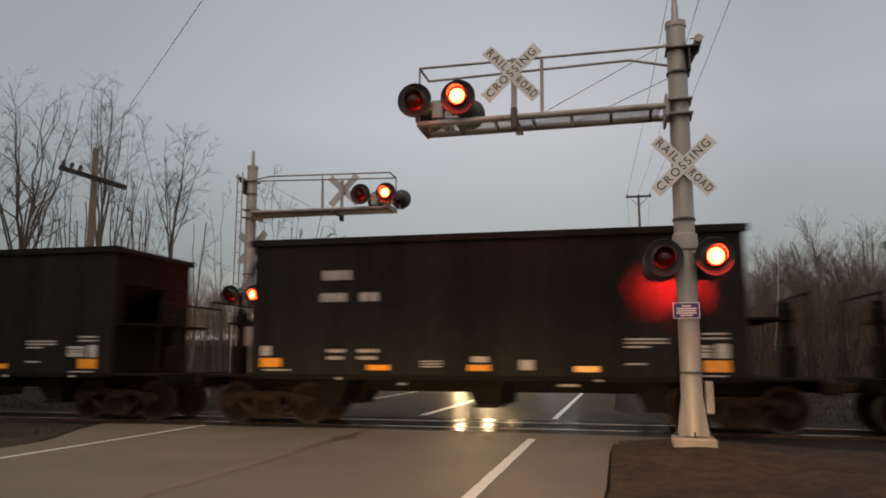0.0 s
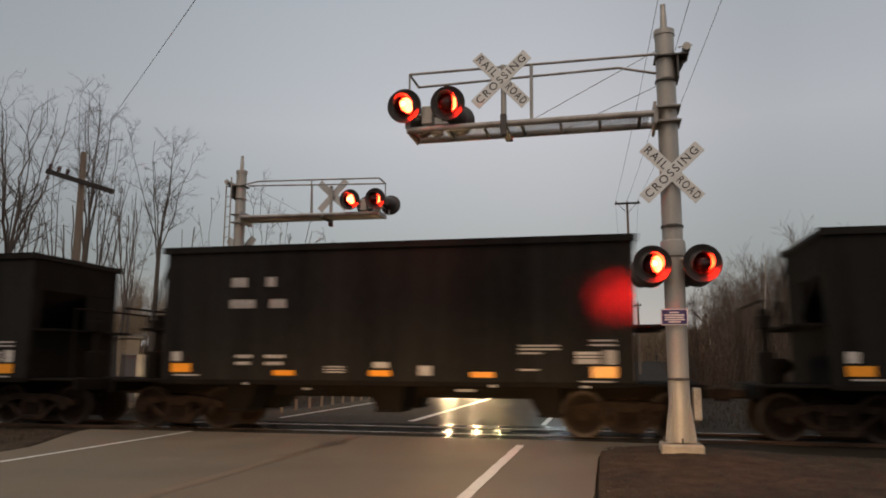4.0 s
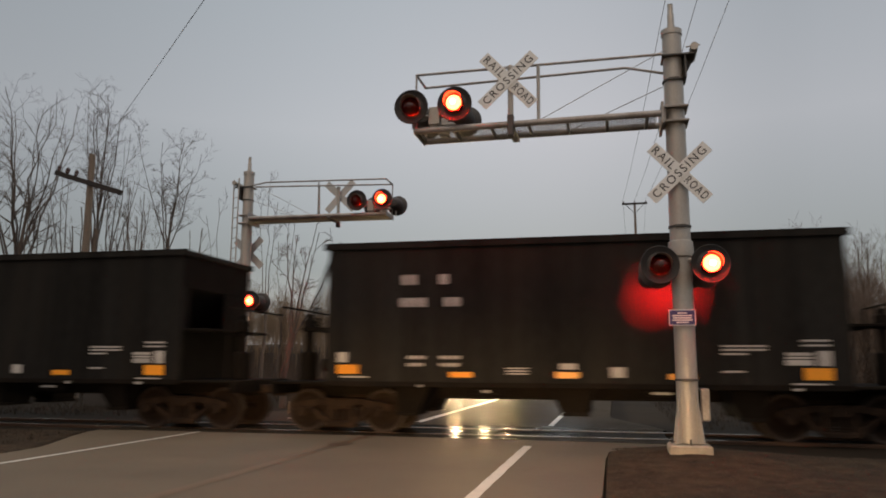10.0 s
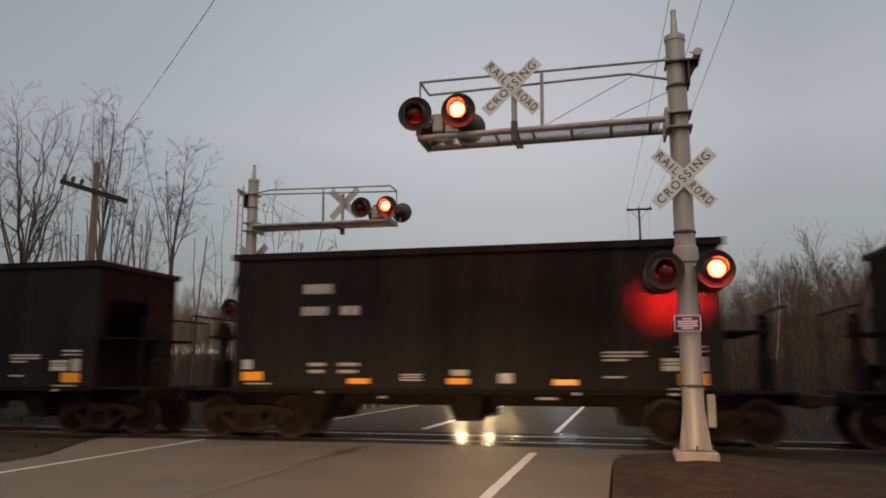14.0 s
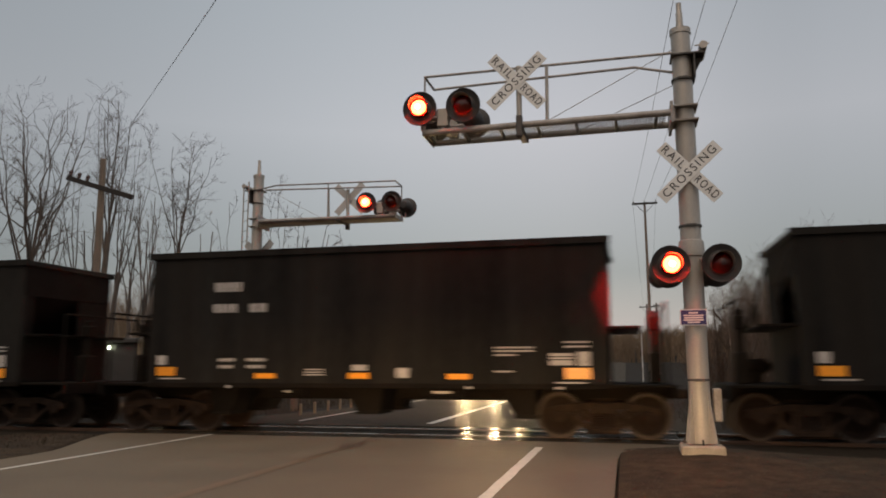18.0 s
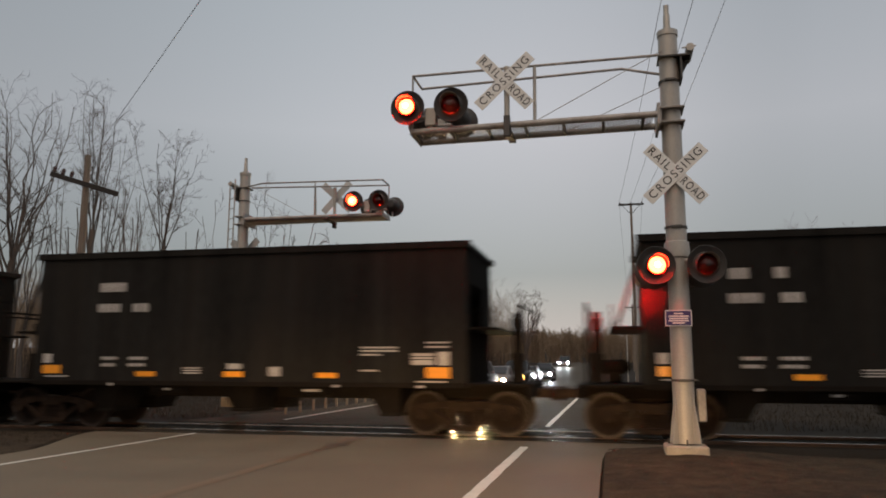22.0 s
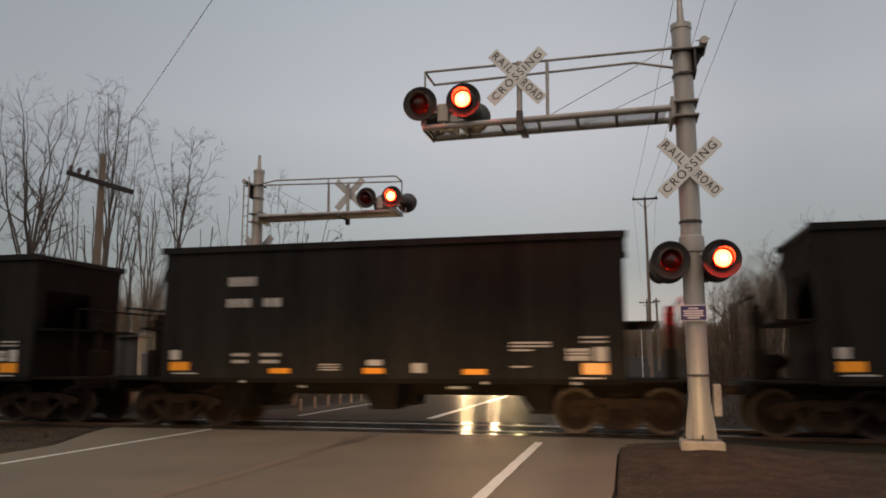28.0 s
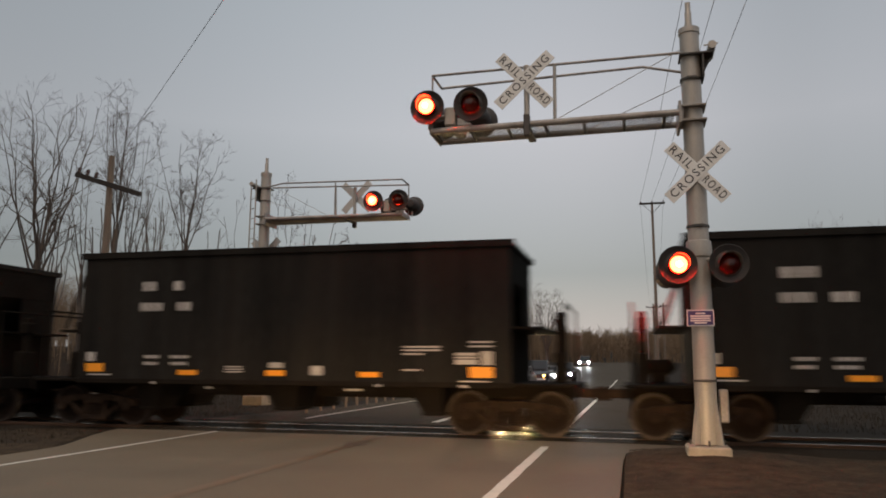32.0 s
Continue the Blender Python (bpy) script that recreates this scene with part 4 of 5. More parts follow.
def polished(me):
    """The rubbed steel rim of each wheel, made lighter to carry the lamp glints."""
    me.materials.append(M["wheel_tread"])
    me.polygons.foreach_set("material_index", [int(math.hypot(p.center.x, p.center.z) > 0.41) for p in me.polygons])
    return me


CAR = dict(
    side=mesh_of("side_sheet", "car_side", Geo().box((-HALF, -0.012, 1.1), (HALF, 0.012, 3.98), 0.004)),
    seam=mesh_of("seam_strip", "car_side", Geo().box((-0.035, -0.008, 1.12), (0.035, 0.0, 3.9), 0.003)),
    chord=mesh_of("top_chord", "car_side", Geo().prism([(-HALF - 0.1, 3.93), (HALF + 0.1, 3.93), (HALF + 0.1, 4.07), (-HALF - 0.1, 4.07)], -0.07, 0.05)),
    end_chord=mesh_of("end_chord", "car_side", Geo().box((-0.07, -1.55, 3.93), (0.07, 1.55, 4.065), 0.015)),
    end=mesh_of("end_sheet", "car_end", Geo().box((-0.012, -1.55, 3.2), (0.012, 1.55, 3.95), 0.004)),
    low_end=mesh_of("lower_end_sheet", "car_end", Geo().box((-0.012, -1.5, 1.08), (0.012, 1.5, 2.24), 0.004)),
    jamb=mesh_of("end_jamb", "car_end", Geo().box((-0.012, -1.55, 2.24), (0.012, -1.2, 3.2), 0.004)),
    wide_jamb=mesh_of("end_jamb", "car_end", Geo().box((-0.012, 0.35, 2.24), (0.012, 1.55, 3.2), 0.004)),
    slope=mesh_of("slope_sheet", "car_end", Geo().prism([(0.0, 3.22), (-2.1, 1.1), (-2.08, 1.06), (0.03, 3.2)], -1.54, 1.54)),
    sill=mesh_of("side_sill", "car_frame", Geo().box((-HALF - 0.02, -0.05, 1.0), (HALF + 0.02, 0.05, 1.12), 0.015)),
    post=mesh_of("corner_post", "car_side", Geo().box((-0.06, -0.06, 1.05), (0.06, 0.06, 3.98), 0.012)),
    centre=mesh_of("centre_sill", "car_frame", Geo().box((-6.35, -0.17, 0.72), (6.35, 0.17, 1.06), 0.02)),
    platform=mesh_of("end_platform", "car_frame", Geo().box((-0.02, -1.5, 1.04), (1.3, 1.5, 1.1), 0.012).box((1.22, -1.5, 0.82), (1.32, 1.5, 1.1), 0.015)),
    step=mesh_of("brake_step", "car_frame", Geo().box((-0.12, -1.45, 2.2), (0.62, 1.45, 2.26), 0.01)),
    rail=mesh_of("end_handrail", "car_frame", Geo().tube([(1.12, -1.42, 1.08), (1.12, -1.42, 2.72), (1.12, 1.42, 2.72), (1.12, 1.42, 1.08)], 0.028, 8)),
    # solid stand filling in for the blurred stanchions at the car end
    stand=mesh_of("brake_stand", "car_frame", Geo().box((-0.13, -0.24, 1.09), (0.13, 0.24, 1.75), 0.03).box((-0.09, -0.08, 1.7), (0.09, 0.08, 2.62), 0.02).box((-0.12, -0.16, 2.2), (0.12, 0.16, 2.5), 0.03)),
    brace=mesh_of("end_brace", "car_side", Geo().tube([(0.02, 0, 3.7), (0.5, 0, 2.28)], 0.035, 6)),
    wheel=mesh_of("brake_wheel", "car_frame", Geo().lathe([(0.25 + 0.02 * math.cos(a), 0.02 * math.sin(a)) for a in [i * 1.047 for i in range(6)]], 20, pose(0, 0, 0, 0, 90), True).tube([(0.0, 0, 0), (0.06, 0, -0.28)], 0.02, 6).tube([(0, -0.24, 0), (0, 0.24, 0)], 0.012, 6).tube([(0, 0, -0.24), (0, 0, 0.24)], 0.012, 6)),
    cylinder=mesh_of("brake_cylinder", "car_frame", Geo().lathe([(0, -0.35), (0.15, -0.33), (0.17, 0.2), (0.06, 0.34), (0, 0.35)], 16, pose(0, 0, 0, 0, 90)).box((-0.2, -0.12, -0.36), (0.15, 0.12, -0.1), 0.02)),
    coupler=mesh_of("coupler", "truck_rust", Geo().box((0.0, -0.09, 0.78), (0.42, 0.09, 0.98), 0.03).box((0.4, -0.17, 0.72), (0.585, 0.15, 1.03), 0.05)),
    wheelset=polished(mesh_of("wheelset", "wheel_rust", wheelset())),
    sideframe=mesh_of("sideframe", "truck_rust", sideframe()),
    spring=mesh_of("spring", "truck_rust", spring()),
    bolster=mesh_of("bolster", "truck_rust", Geo().box((-0.2, -1.12, 0.5), (0.2, 1.12, 0.72), 0.03).lathe([(0, 0.72), (0.3, 0.72), (0.3, 0.78), (0, 0.78)], 20)),
    beam=mesh_of("brake_beam", "truck_rust", Geo().box((0.3, -0.7, 0.34), (0.38, 0.7, 0.42), 0.02).box((0.36, -0.82, 0.3), (0.46, -0.68, 0.58), 0.03).box((0.36, 0.68, 0.3), (0.46, 0.82, 0.58), 0.03)),
)


def hopper_mesh(lean, depth, a, b):
    """One discharge hopper: a funnel on each side of the centre sill with its gate."""
    g = Geo()
    for y0, y1 in ((-1.42, -0.2), (0.2, 1.42)):
        top = [(-a, y0, 1.06), (a, y0, 1.06), (a, y1, 1.06), (-a, y1, 1.06)]
        m = (y0 + y1) / 2
        bot = [(lean - b, m - 0.4, depth), (lean + b, m - 0.4, depth), (lean + b, m + 0.4, depth), (lean - b, m + 0.4, depth)]
        g.add(top + bot, [(0, 1, 5, 4), (1, 2, 6, 5), (2, 3, 7, 6), (3, 0, 4, 7), (4, 5, 6, 7), (3, 2, 1, 0)])
        g.box((lean - b - 0.04, m - 0.45, depth - 0.02), (lean + b + 0.04, m + 0.45, depth + 0.05), 0.01)
    return g.data("hopper", M["car_frame"])


HOPPERS = ((-3.3, hopper_mesh(-0.15, 0.42, 0.4, 0.2)), (0.0, hopper_mesh(0.05, 0.47, 0.45, 0.25)), (3.3, hopper_mesh(0.15, 0.42, 0.4, 0.2)))
gate_mesh = Geo().box((-0.4, -1.44, -0.1), (0.4, -1.36, 0.1), 0.02).tube([(-0.3, -1.46, 0), (0.3, -1.46, 0)], 0.03, 8).data("gate_shaft", M["car_frame"])
plate = {}


def marking(name, root, x0, x1, z0, z1, mat, lift=0.004):
    key = (round(x1 - x0, 3), round(z1 - z0, 3), mat)
    if key not in plate:
        w, h = (x1 - x0) / 2, (z1 - z0) / 2
        plate[key] = Geo().box((-w, -0.003, -h), (w, 0.003, h), 0.001).data(name, M[mat])
    return part(name, plate[key], None, root, at=pose((x0 + x1) / 2, -1.585 - lift, (z0 + z1) / 2))


def lettering(root, x0, x1, z0, z1, count):
    """A row of letter-wide bars with narrow gaps."""
    step = (x1 - x0) / count
    for i in range(count):
        marking("stencil", root, x0 + i * step, x0 + (i + 0.8) * step, z0, z1, "mark_white")


def hopper_car(split):
    root = new("hopper_car")
    tagged(root, "black open coal hopper car with white stencils and amber reflectors", "hopper car", "coal train")
    for s in (-1, 1):
        y = s * 1.57
        part("side_sheet", CAR["side"], None, root, at=pose(0, y, 0))
        part("top_chord", CAR["chord"], None, root, at=pose(0, y, 0, 0, 0, 0 if s < 0 else 180))
        part("side_sill", CAR["sill"], None, root, at=pose(0, s * 1.54, 0))
        part("end_chord", CAR["end_chord"], None, root, at=pose(s * HALF, 0, 0))
        part("end_sheet", CAR["end"], None, root, at=pose(s * HALF, 0, 0))
        part("lower_end_sheet", CAR["low_end"], None, root, at=pose(s * (HALF - 0.015), 0, 0))
        for jamb in ("jamb", "wide_jamb"):
            part("end_jamb", CAR[jamb], None, root, at=pose(s * (HALF - 0.015), 0, 0))
        part("slope_sheet", CAR["slope"], None, root, at=pose(s * (HALF - 0.04), 0, 0, 0, 0, 0 if s > 0 else 180))
        turn = 0 if s > 0 else 180
        part("end_platform", CAR["platform"], None, root, at=pose(s * HALF, 0, 0, 0, 0, turn))
        part("brake_step", CAR["step"], None, root, at=pose(s * (HALF + 0.05), 0, 0, 0, 0, turn))
        part("end_handrail", CAR["rail"], None, root, at=pose(s * HALF, 0, 0, 0, 0, turn))
        part("coupler", CAR["coupler"], None, root, at=pose(s * 6.35, 0, 0, 0, 0, turn))
        part("brake_stand", CAR["stand"], None, root, at=pose(s * (HALF + 0.92), -0.35, 0))
        for t in (-1, 1):
            part("corner_post", CAR["post"], None, root, at=pose(s * (HALF - 0.05), t * 1.5, 0))
            if s < 0:
                part("end_brace", CAR["brace"], None, root, at=pose(s * HALF, t * 1.45, 0, 0, 0, turn))
    for i in range(1, 6):
        part("seam_strip", CAR["seam"], None, root, at=pose(-HALF + i * 1.72, -1.582, 0))
    part("centre_sill", CAR["centre"], None, root)
    part("brake_wheel", CAR["wheel"], None, root, at=pose(-HALF - 0.62, -0.6, 2.5))
    part("brake_cylinder", CAR["cylinder"], None, root, at=pose(-HALF - 0.55, 0.5, 1.45))
    for x, me in HOPPERS:
        part("hopper", me, None, root, at=pose(x, 0, 0))
    for x in (-1.7, 1.75):
        part("gate_shaft", gate_mesh, None, root, at=pose(x, 0, 0.93))
    # markings, by their distance from the right-hand end of the near side
    r = HALF
    gap = 0.28 if split else 0.0
    lettering(root, r - 8.67, r - 8.3 + 0.17 * (not split), 3.14, 3.35, 2 + (not split))
    lettering(root, r - (8.12 if not split else 7.85), r - (8.0 if not split else 7.6), 3.14, 3.35, 1)
    lettering(root, r - 8.7, r - 8.1, 2.67, 2.86, 4)
    lettering(root, r - 7.8 + gap * 0.2, r - 7.36, 2.67, 2.86, 2)
    for x0, x1 in ((8.52, 8.14), (7.83, 7.38)):
        lettering(root, r - x0, r - x1 + 0.02, 1.58, 1.65, 4)
        lettering(root, r - x0, r - x1 - 0.02, 1.43, 1.5, 4)
    for z in (1.4, 1.345, 1.29):
        marking("stencil_line", root, r - 6.44, r - 6.0, z - 0.013, z + 0.013, "mark_white")
    marking("reflector", root, r - 10.08, r - 9.6, 1.27, 1.46, "reflector")
    marking("stencil", root, r - 10.08, r - 9.85, 1.51, 1.72, "mark_white")
    marking("stencil_line", root, r - 10.0, r - 9.4, 1.19, 1.22, "mark_white")
    marking("reflector", root, r - 7.62, r - 7.14, 1.21, 1.32, "reflector")
    marking("stencil", root, r - 5.36, r - 5.03, 1.38, 1.5, "mark_white")
    marking("reflector", root, r - 5.44, r - 4.99, 1.21, 1.33, "reflector")
    marking("stencil", root, r - 4.37, r - 4.1, 1.23, 1.43, "mark_white")
    marking("reflector", root, r - 3.27, r - 2.8, 1.2, 1.31, "reflector")
    for z, w in ((1.84, 0.8), (1.77, 0.8), (1.69, 0.45)):
        marking("stencil_line", root, r - 2.28, r - 2.28 + w, z - 0.018, z + 0.018, "mark_white")
    marking("stencil_line", root, r - 2.28, r - 1.9, 1.34, 1.375, "mark_white")
    for z0, z1 in ((1.48, 1.58), (1.6, 1.64), (1.66, 1.72)):
        marking("stencil", root, r - 1.15, r - 0.68, z0, z1, "mark_white")
    for z in (1.94, 1.85):
        marking("stencil_line", root, r - 0.86, r - 0.36, z - 0.018, z + 0.018, "mark_white")
    marking("stencil", root, r - 0.6, r - 0.36, 1.47, 1.75, "mark_white")
    marking("reflector", root, r - 0.85, r - 0.35, 1.21, 1.43, "reflector")
    marking("stencil_line", root, r - 1.06, r - 0.44, 1.12, 1.15, "mark_white")
    for x0, x1, z in ((8.3, 8.2, 1.03), (3.6, 3.22, 0.93), (2.88, 2.76, 1.03), (6.95, 6.8, 0.93), (1.05, 0.9, 1.03)):
        marking("stencil", root, r - x0, r - x1, z - 0.025, z + 0.025, "mark_white", 0.01 if z > 1 else -0.092)
    # trucks
    for s in (-1, 1):
        truck = part("truck", CAR["bolster"], None, root, "rusty two-axle freight truck", pose(s * 5.0, 0, 0))
        for t in (-1, 1):
            part("sideframe", CAR["sideframe"], None, truck, at=pose(0, t * 1.0, 0))
            for x in (-0.16, 0.0, 0.16):
                part("spring", CAR["spring"], None, truck, at=pose(x, t * 1.0, 0))
            part("brake_beam", CAR["beam"], None, truck, at=pose(0, 0, 0, 0, 0, 0 if t > 0 else 180))
            part("wheelset", CAR["wheelset"], None, truck, at=pose(t * 0.89, 0, 0.457))
    return root


SPLIT = {2, 3, 6, 8, 10, 12, 13, 18, 19, 23, 25}
cars = {}
first = {k: hopper_car(k) for k in (False, True)}
for n in range(-3, 29):
    kind = n in SPLIT
    if first[kind]:
        cars[n], first[kind] = first[kind], None
    else:
        src = next(c for m, c in cars.items() if (m in SPLIT) == kind)
        cars[n] = copy_thing(src, pose(0, 0, 0))


def travel(t):
    """Place of the right-hand end of car 0 along the track."""
    s = 2.405 - 10.8402 * t - 0.00747 * t * t + 0.0000928 * t ** 3
    return s + float(np.interp(t, (0, 14.5, 19, 23, 28, 28.7, 30.5, 32), (0, 0, 0.15, 0.04, -0.12, -0.14, 0.14, 0.02)))


# ---- utility poles and wires ----
def insulator(parent, p, size=1.0):
    part("insulator", Geo().lathe([(0.015, 0), (0.05, 0.03), (0.035, 0.07), (0.055, 0.1), (0.02, 0.15), (0.0, 0.16)], 10), M["porcelain"], parent, at=pose(*p) @ Matrix.Diagonal((size, size, size, 1)))


def utility_pole(x, y, height, arm, arm_z, turn=0, tilt=0, r=0.15, name="utility_pole", label="weathered wooden utility pole with a crossarm", pins=3, braces=True, thick=0.07):
    root = tagged(new(name), label, "utility pole", "utility poles")
    root.matrix_basis = pose(x, y, ground_z(x, y), 0, 0, turn)
    part("pole", Geo().tube([(0, 0, -0.4), (0.03, 0, height * 0.5), (0.0, 0, height)], [r * 1.15, r, r * 0.75], 14), M["wood"], root)
    bar = part("crossarm", Geo().box((-arm / 2, -0.2, -thick), (arm / 2, -0.08, thick), 0.012), M["dark_wood"], root, at=pose(0, 0, arm_z, 0, tilt, 0))
    for i in range(pins):
        u = -arm / 2 + 0.12 + i * (arm - 0.24) / max(1, pins - 1) * (1 if braces else 0.28)
        insulator(bar, (u, -0.14, thick - 0.01), 1.0 if braces else 1.9)
    if braces:
        for s in (-1, 1):
            part("arm_brace", Geo().tube([(s * arm * 0.36, -0.12, arm_z - 0.05), (0, -0.12, arm_z - 0.75)], 0.02, 6), M["dark_steel"], root)
    return root


def wire(a, b, sag, r=0.012, label="thin dark overhead cable between poles"):
    a, b = Vector(a), Vector(b)
    pts = []
    for i in range(25):
        u = i / 24
        p = a.lerp(b, u)
        p.z -= sag * 4 * u * (1 - u)
        pts.append(p)
    tagged(part("cable", Geo().tube(pts, r, 5), M["wire"]), label, "cable", "overhead cables")


utility_pole(-22.3, 28.0, 10.6, 3.6, 9.28, turn=0, tilt=17.8, r=0.17, thick=0.11, label="old grey utility pole with a dark sagging crossarm", pins=3, braces=False)
wire((-22.3, 28.0, 10.4), (7.6, -4.2, 6.2), 0.12, 0.007, "dark cable from the old pole across the road")
utility_pole(1.75, 57.0, 13.62, 1.85, 13.5, r=0.11, label="tall slim wooden utility pole with a braced crossarm")
utility_pole(3.2, 115.0, 9.8, 2.2, 9.3, r=0.16, label="distant wooden utility pole with a crossarm")
utility_pole(3.9, 98.0, 9.0, 0.9, 8.6, r=0.15, label="distant bare wooden utility pole")
utility_pole(3.4, -6.0, 12.6, 2.2, 12.0, r=0.16, label="wooden utility pole beside the road")
for xa, xb, zb in ((0.9, 2.35, 12.2), (1.75, 3.3, 12.2), (2.55, 4.3, 12.2)):
    wire((xa, 56.85, 13.66), (xb, -6.1, zb), 0.9, 0.009)
    wire((xa, 56.85, 13.66), (2.2 + xa * 0.6, 114.8, 10.3), 0.9, 0.009)


# ---- bare trees ----
def limb(g, r, p, d, length, rad, level, top, rules, sides=(7, 5, 4, 3, 3, 3)):
    """Grows one limb and its side shoots; a limb bends upwards and thins out."""
    segs = (5, 4, 3, 2, 2)[level] if rules["thin"] < 0.01 else (5, 3, 2, 1, 1)[level]
    pts, rads, dirs = [p.copy()], [rad], [d.copy()]
    for i in range(segs):
        d = (d + Vector((r.gauss(0, rules["bend"]), r.gauss(0, rules["bend"]), r.gauss(0.03, 0.06))) + Vector((0, 0, rules["up"] * 0.12))).normalized()
        p = p + d * (length / segs)
        pts.append(p.copy())
        rads.append(max(rules["thin"], rad * (1 - 0.62 * (i + 1) / segs)))
        dirs.append(d.copy())
    g.tube(pts, rads, sides[min(level, 5)], caps=False)
    if level == 0:
        g.trunk = (len(g.v), len(g.f))
    if level >= rules["levels"]:
        return
    for k in range(rules["shoots"][level]):
        u = r.uniform(rules["from"][level], 1.0) * segs
        i = min(segs - 1, int(u))
        q = pts[i].lerp(pts[i + 1], u - i)
        base = dirs[i + 1]
        spin = r.uniform(0, 6.283)
        side = base.orthogonal().normalized()
        side = (Matrix.Rotation(spin, 3, base) @ side)
        a = radians(r.uniform(*rules["angle"]))
        nd = (base * math.cos(a) + side * math.sin(a)).normalized()
        limb(g, r, q, nd, length * r.uniform(*(rules.get("twig", rules["shrink"]) if level else rules["shrink"])), rads[i] * r.uniform(0.5, 0.72) * rules.get("slim", 1), level + 1, top, rules)


def tree_geo(seed, height, rules, lean=0.0):
    r, g = random.Random(seed), Geo()
    g.trunk = None
    limb(g, r, Vector((0, 0, -0.3)), Vector((lean, r.uniform(-0.05, 0.05), 1)).normalized(), height * rules["trunk"], height * rules["girth"], 0, height, rules)
    top = max(v[2] for v in g.v)
    k = height / top
    g.v = [(x * k, y * k, z * k) for x, y, z in g.v]
    return g


RIDGE = dict(bend=0.15, levels=2, shoots=(14, 6), angle=(15, 45), shrink=(0.25, 0.45), up=0.8, trunk=0.75, girth=0.012, thin=0.03, **{"from": (0.3, 0.25)})
FAR = dict(bend=0.03, levels=2, shoots=(36, 9), angle=(22, 52), shrink=(0.1, 0.25), twig=(0.28, 0.6), up=0.4, trunk=0.88, girth=0.005, thin=0.0075, slim=0.5, **{"from": (0.38, 0.2, 0.15)})


def tall_tree(x, y, height, fork, leaders, seed, label, width, shift=0.0, twigs=7, girth=0.16, stub=False):
    """A trunk that forks into upright leaders with short, fine side twigs."""
    r = random.Random(seed)
    root = tagged(new("bare_tree"), label, "tree", "bare trees")
    root.matrix_basis = pose(x, y, ground_z(x, y))
    trunk, boughs = Geo(), Geo()
    pts = [Vector((shift * 0.35 * u * u + r.gauss(0, 0.05), r.gauss(0, 0.05), -0.3 + (fork + 0.3) * u)) for u in (0, 0.25, 0.5, 0.75, 1)]
    trunk.tube(pts, [girth * (1.25 - 0.4 * i / 4) for i in range(5)], 8, caps=False)
    rules = dict(bend=0.05, levels=2 if stub else 3, shoots=(0, 4, 4, 0), angle=(26, 58), shrink=(0.3, 0.55), up=0.05, thin=0.0052, **{"from": (0.2, 0.2, 0.15, 0.1)})
    for k in range(leaders):
        a = 6.283 * (k + r.uniform(-0.3, 0.3)) / leaders
        reach = width * (0.3 + 0.7 * r.random()) if k else width * 0.15
        start = pts[4] if k % 3 == 0 else pts[3].lerp(pts[4], r.random())
        top = height * (0.97 - 0.1 * (reach / width) ** 2 - r.uniform(0, 0.13))
        end = Vector((shift + reach * math.cos(a), reach * math.sin(a), top))
        mid = start.lerp(end, 0.42) + Vector((math.cos(a), math.sin(a), 0)) * reach * 0.14
        line, n = [], 7
        for i in range(n + 1):
            u = i / n
            p = start * (1 - u) ** 2 + mid * 2 * u * (1 - u) + end * u * u
            wob = 0.009 * (end - start).length * min(1, 3 * u)
            line.append(p + Vector((r.gauss(0, wob), r.gauss(0, wob), 0)))
        thick = girth * r.uniform(0.26, 0.44)
        rad = [max(0.012, thick * (1 - (0.35 if stub else 0.86) * i / n)) for i in range(n + 1)]
        boughs.tube(line, rad, 5, caps=stub)
        for j in range(2 if stub else twigs):
            u = r.uniform(0.22, 1.0) * n
            i = min(n - 1, int(u))
            q, base = line[i].lerp(line[i + 1], u - i), (line[i + 1] - line[i]).normalized()
            side = Matrix.Rotation(r.uniform(0, 6.283), 3, base) @ base.orthogonal().normalized()
            ang = radians(r.uniform(28, 58))
            limb(boughs, r, q, (base * math.cos(ang) + side * math.sin(ang)).normalized(), (height - fork) * r.uniform(0.09, 0.2), max(0.012, rad[i] * 0.55), 1, height, rules)
    part("trunk", trunk, M["bark"], root)
    part("crown", boughs, M["bark"], root)
    return root


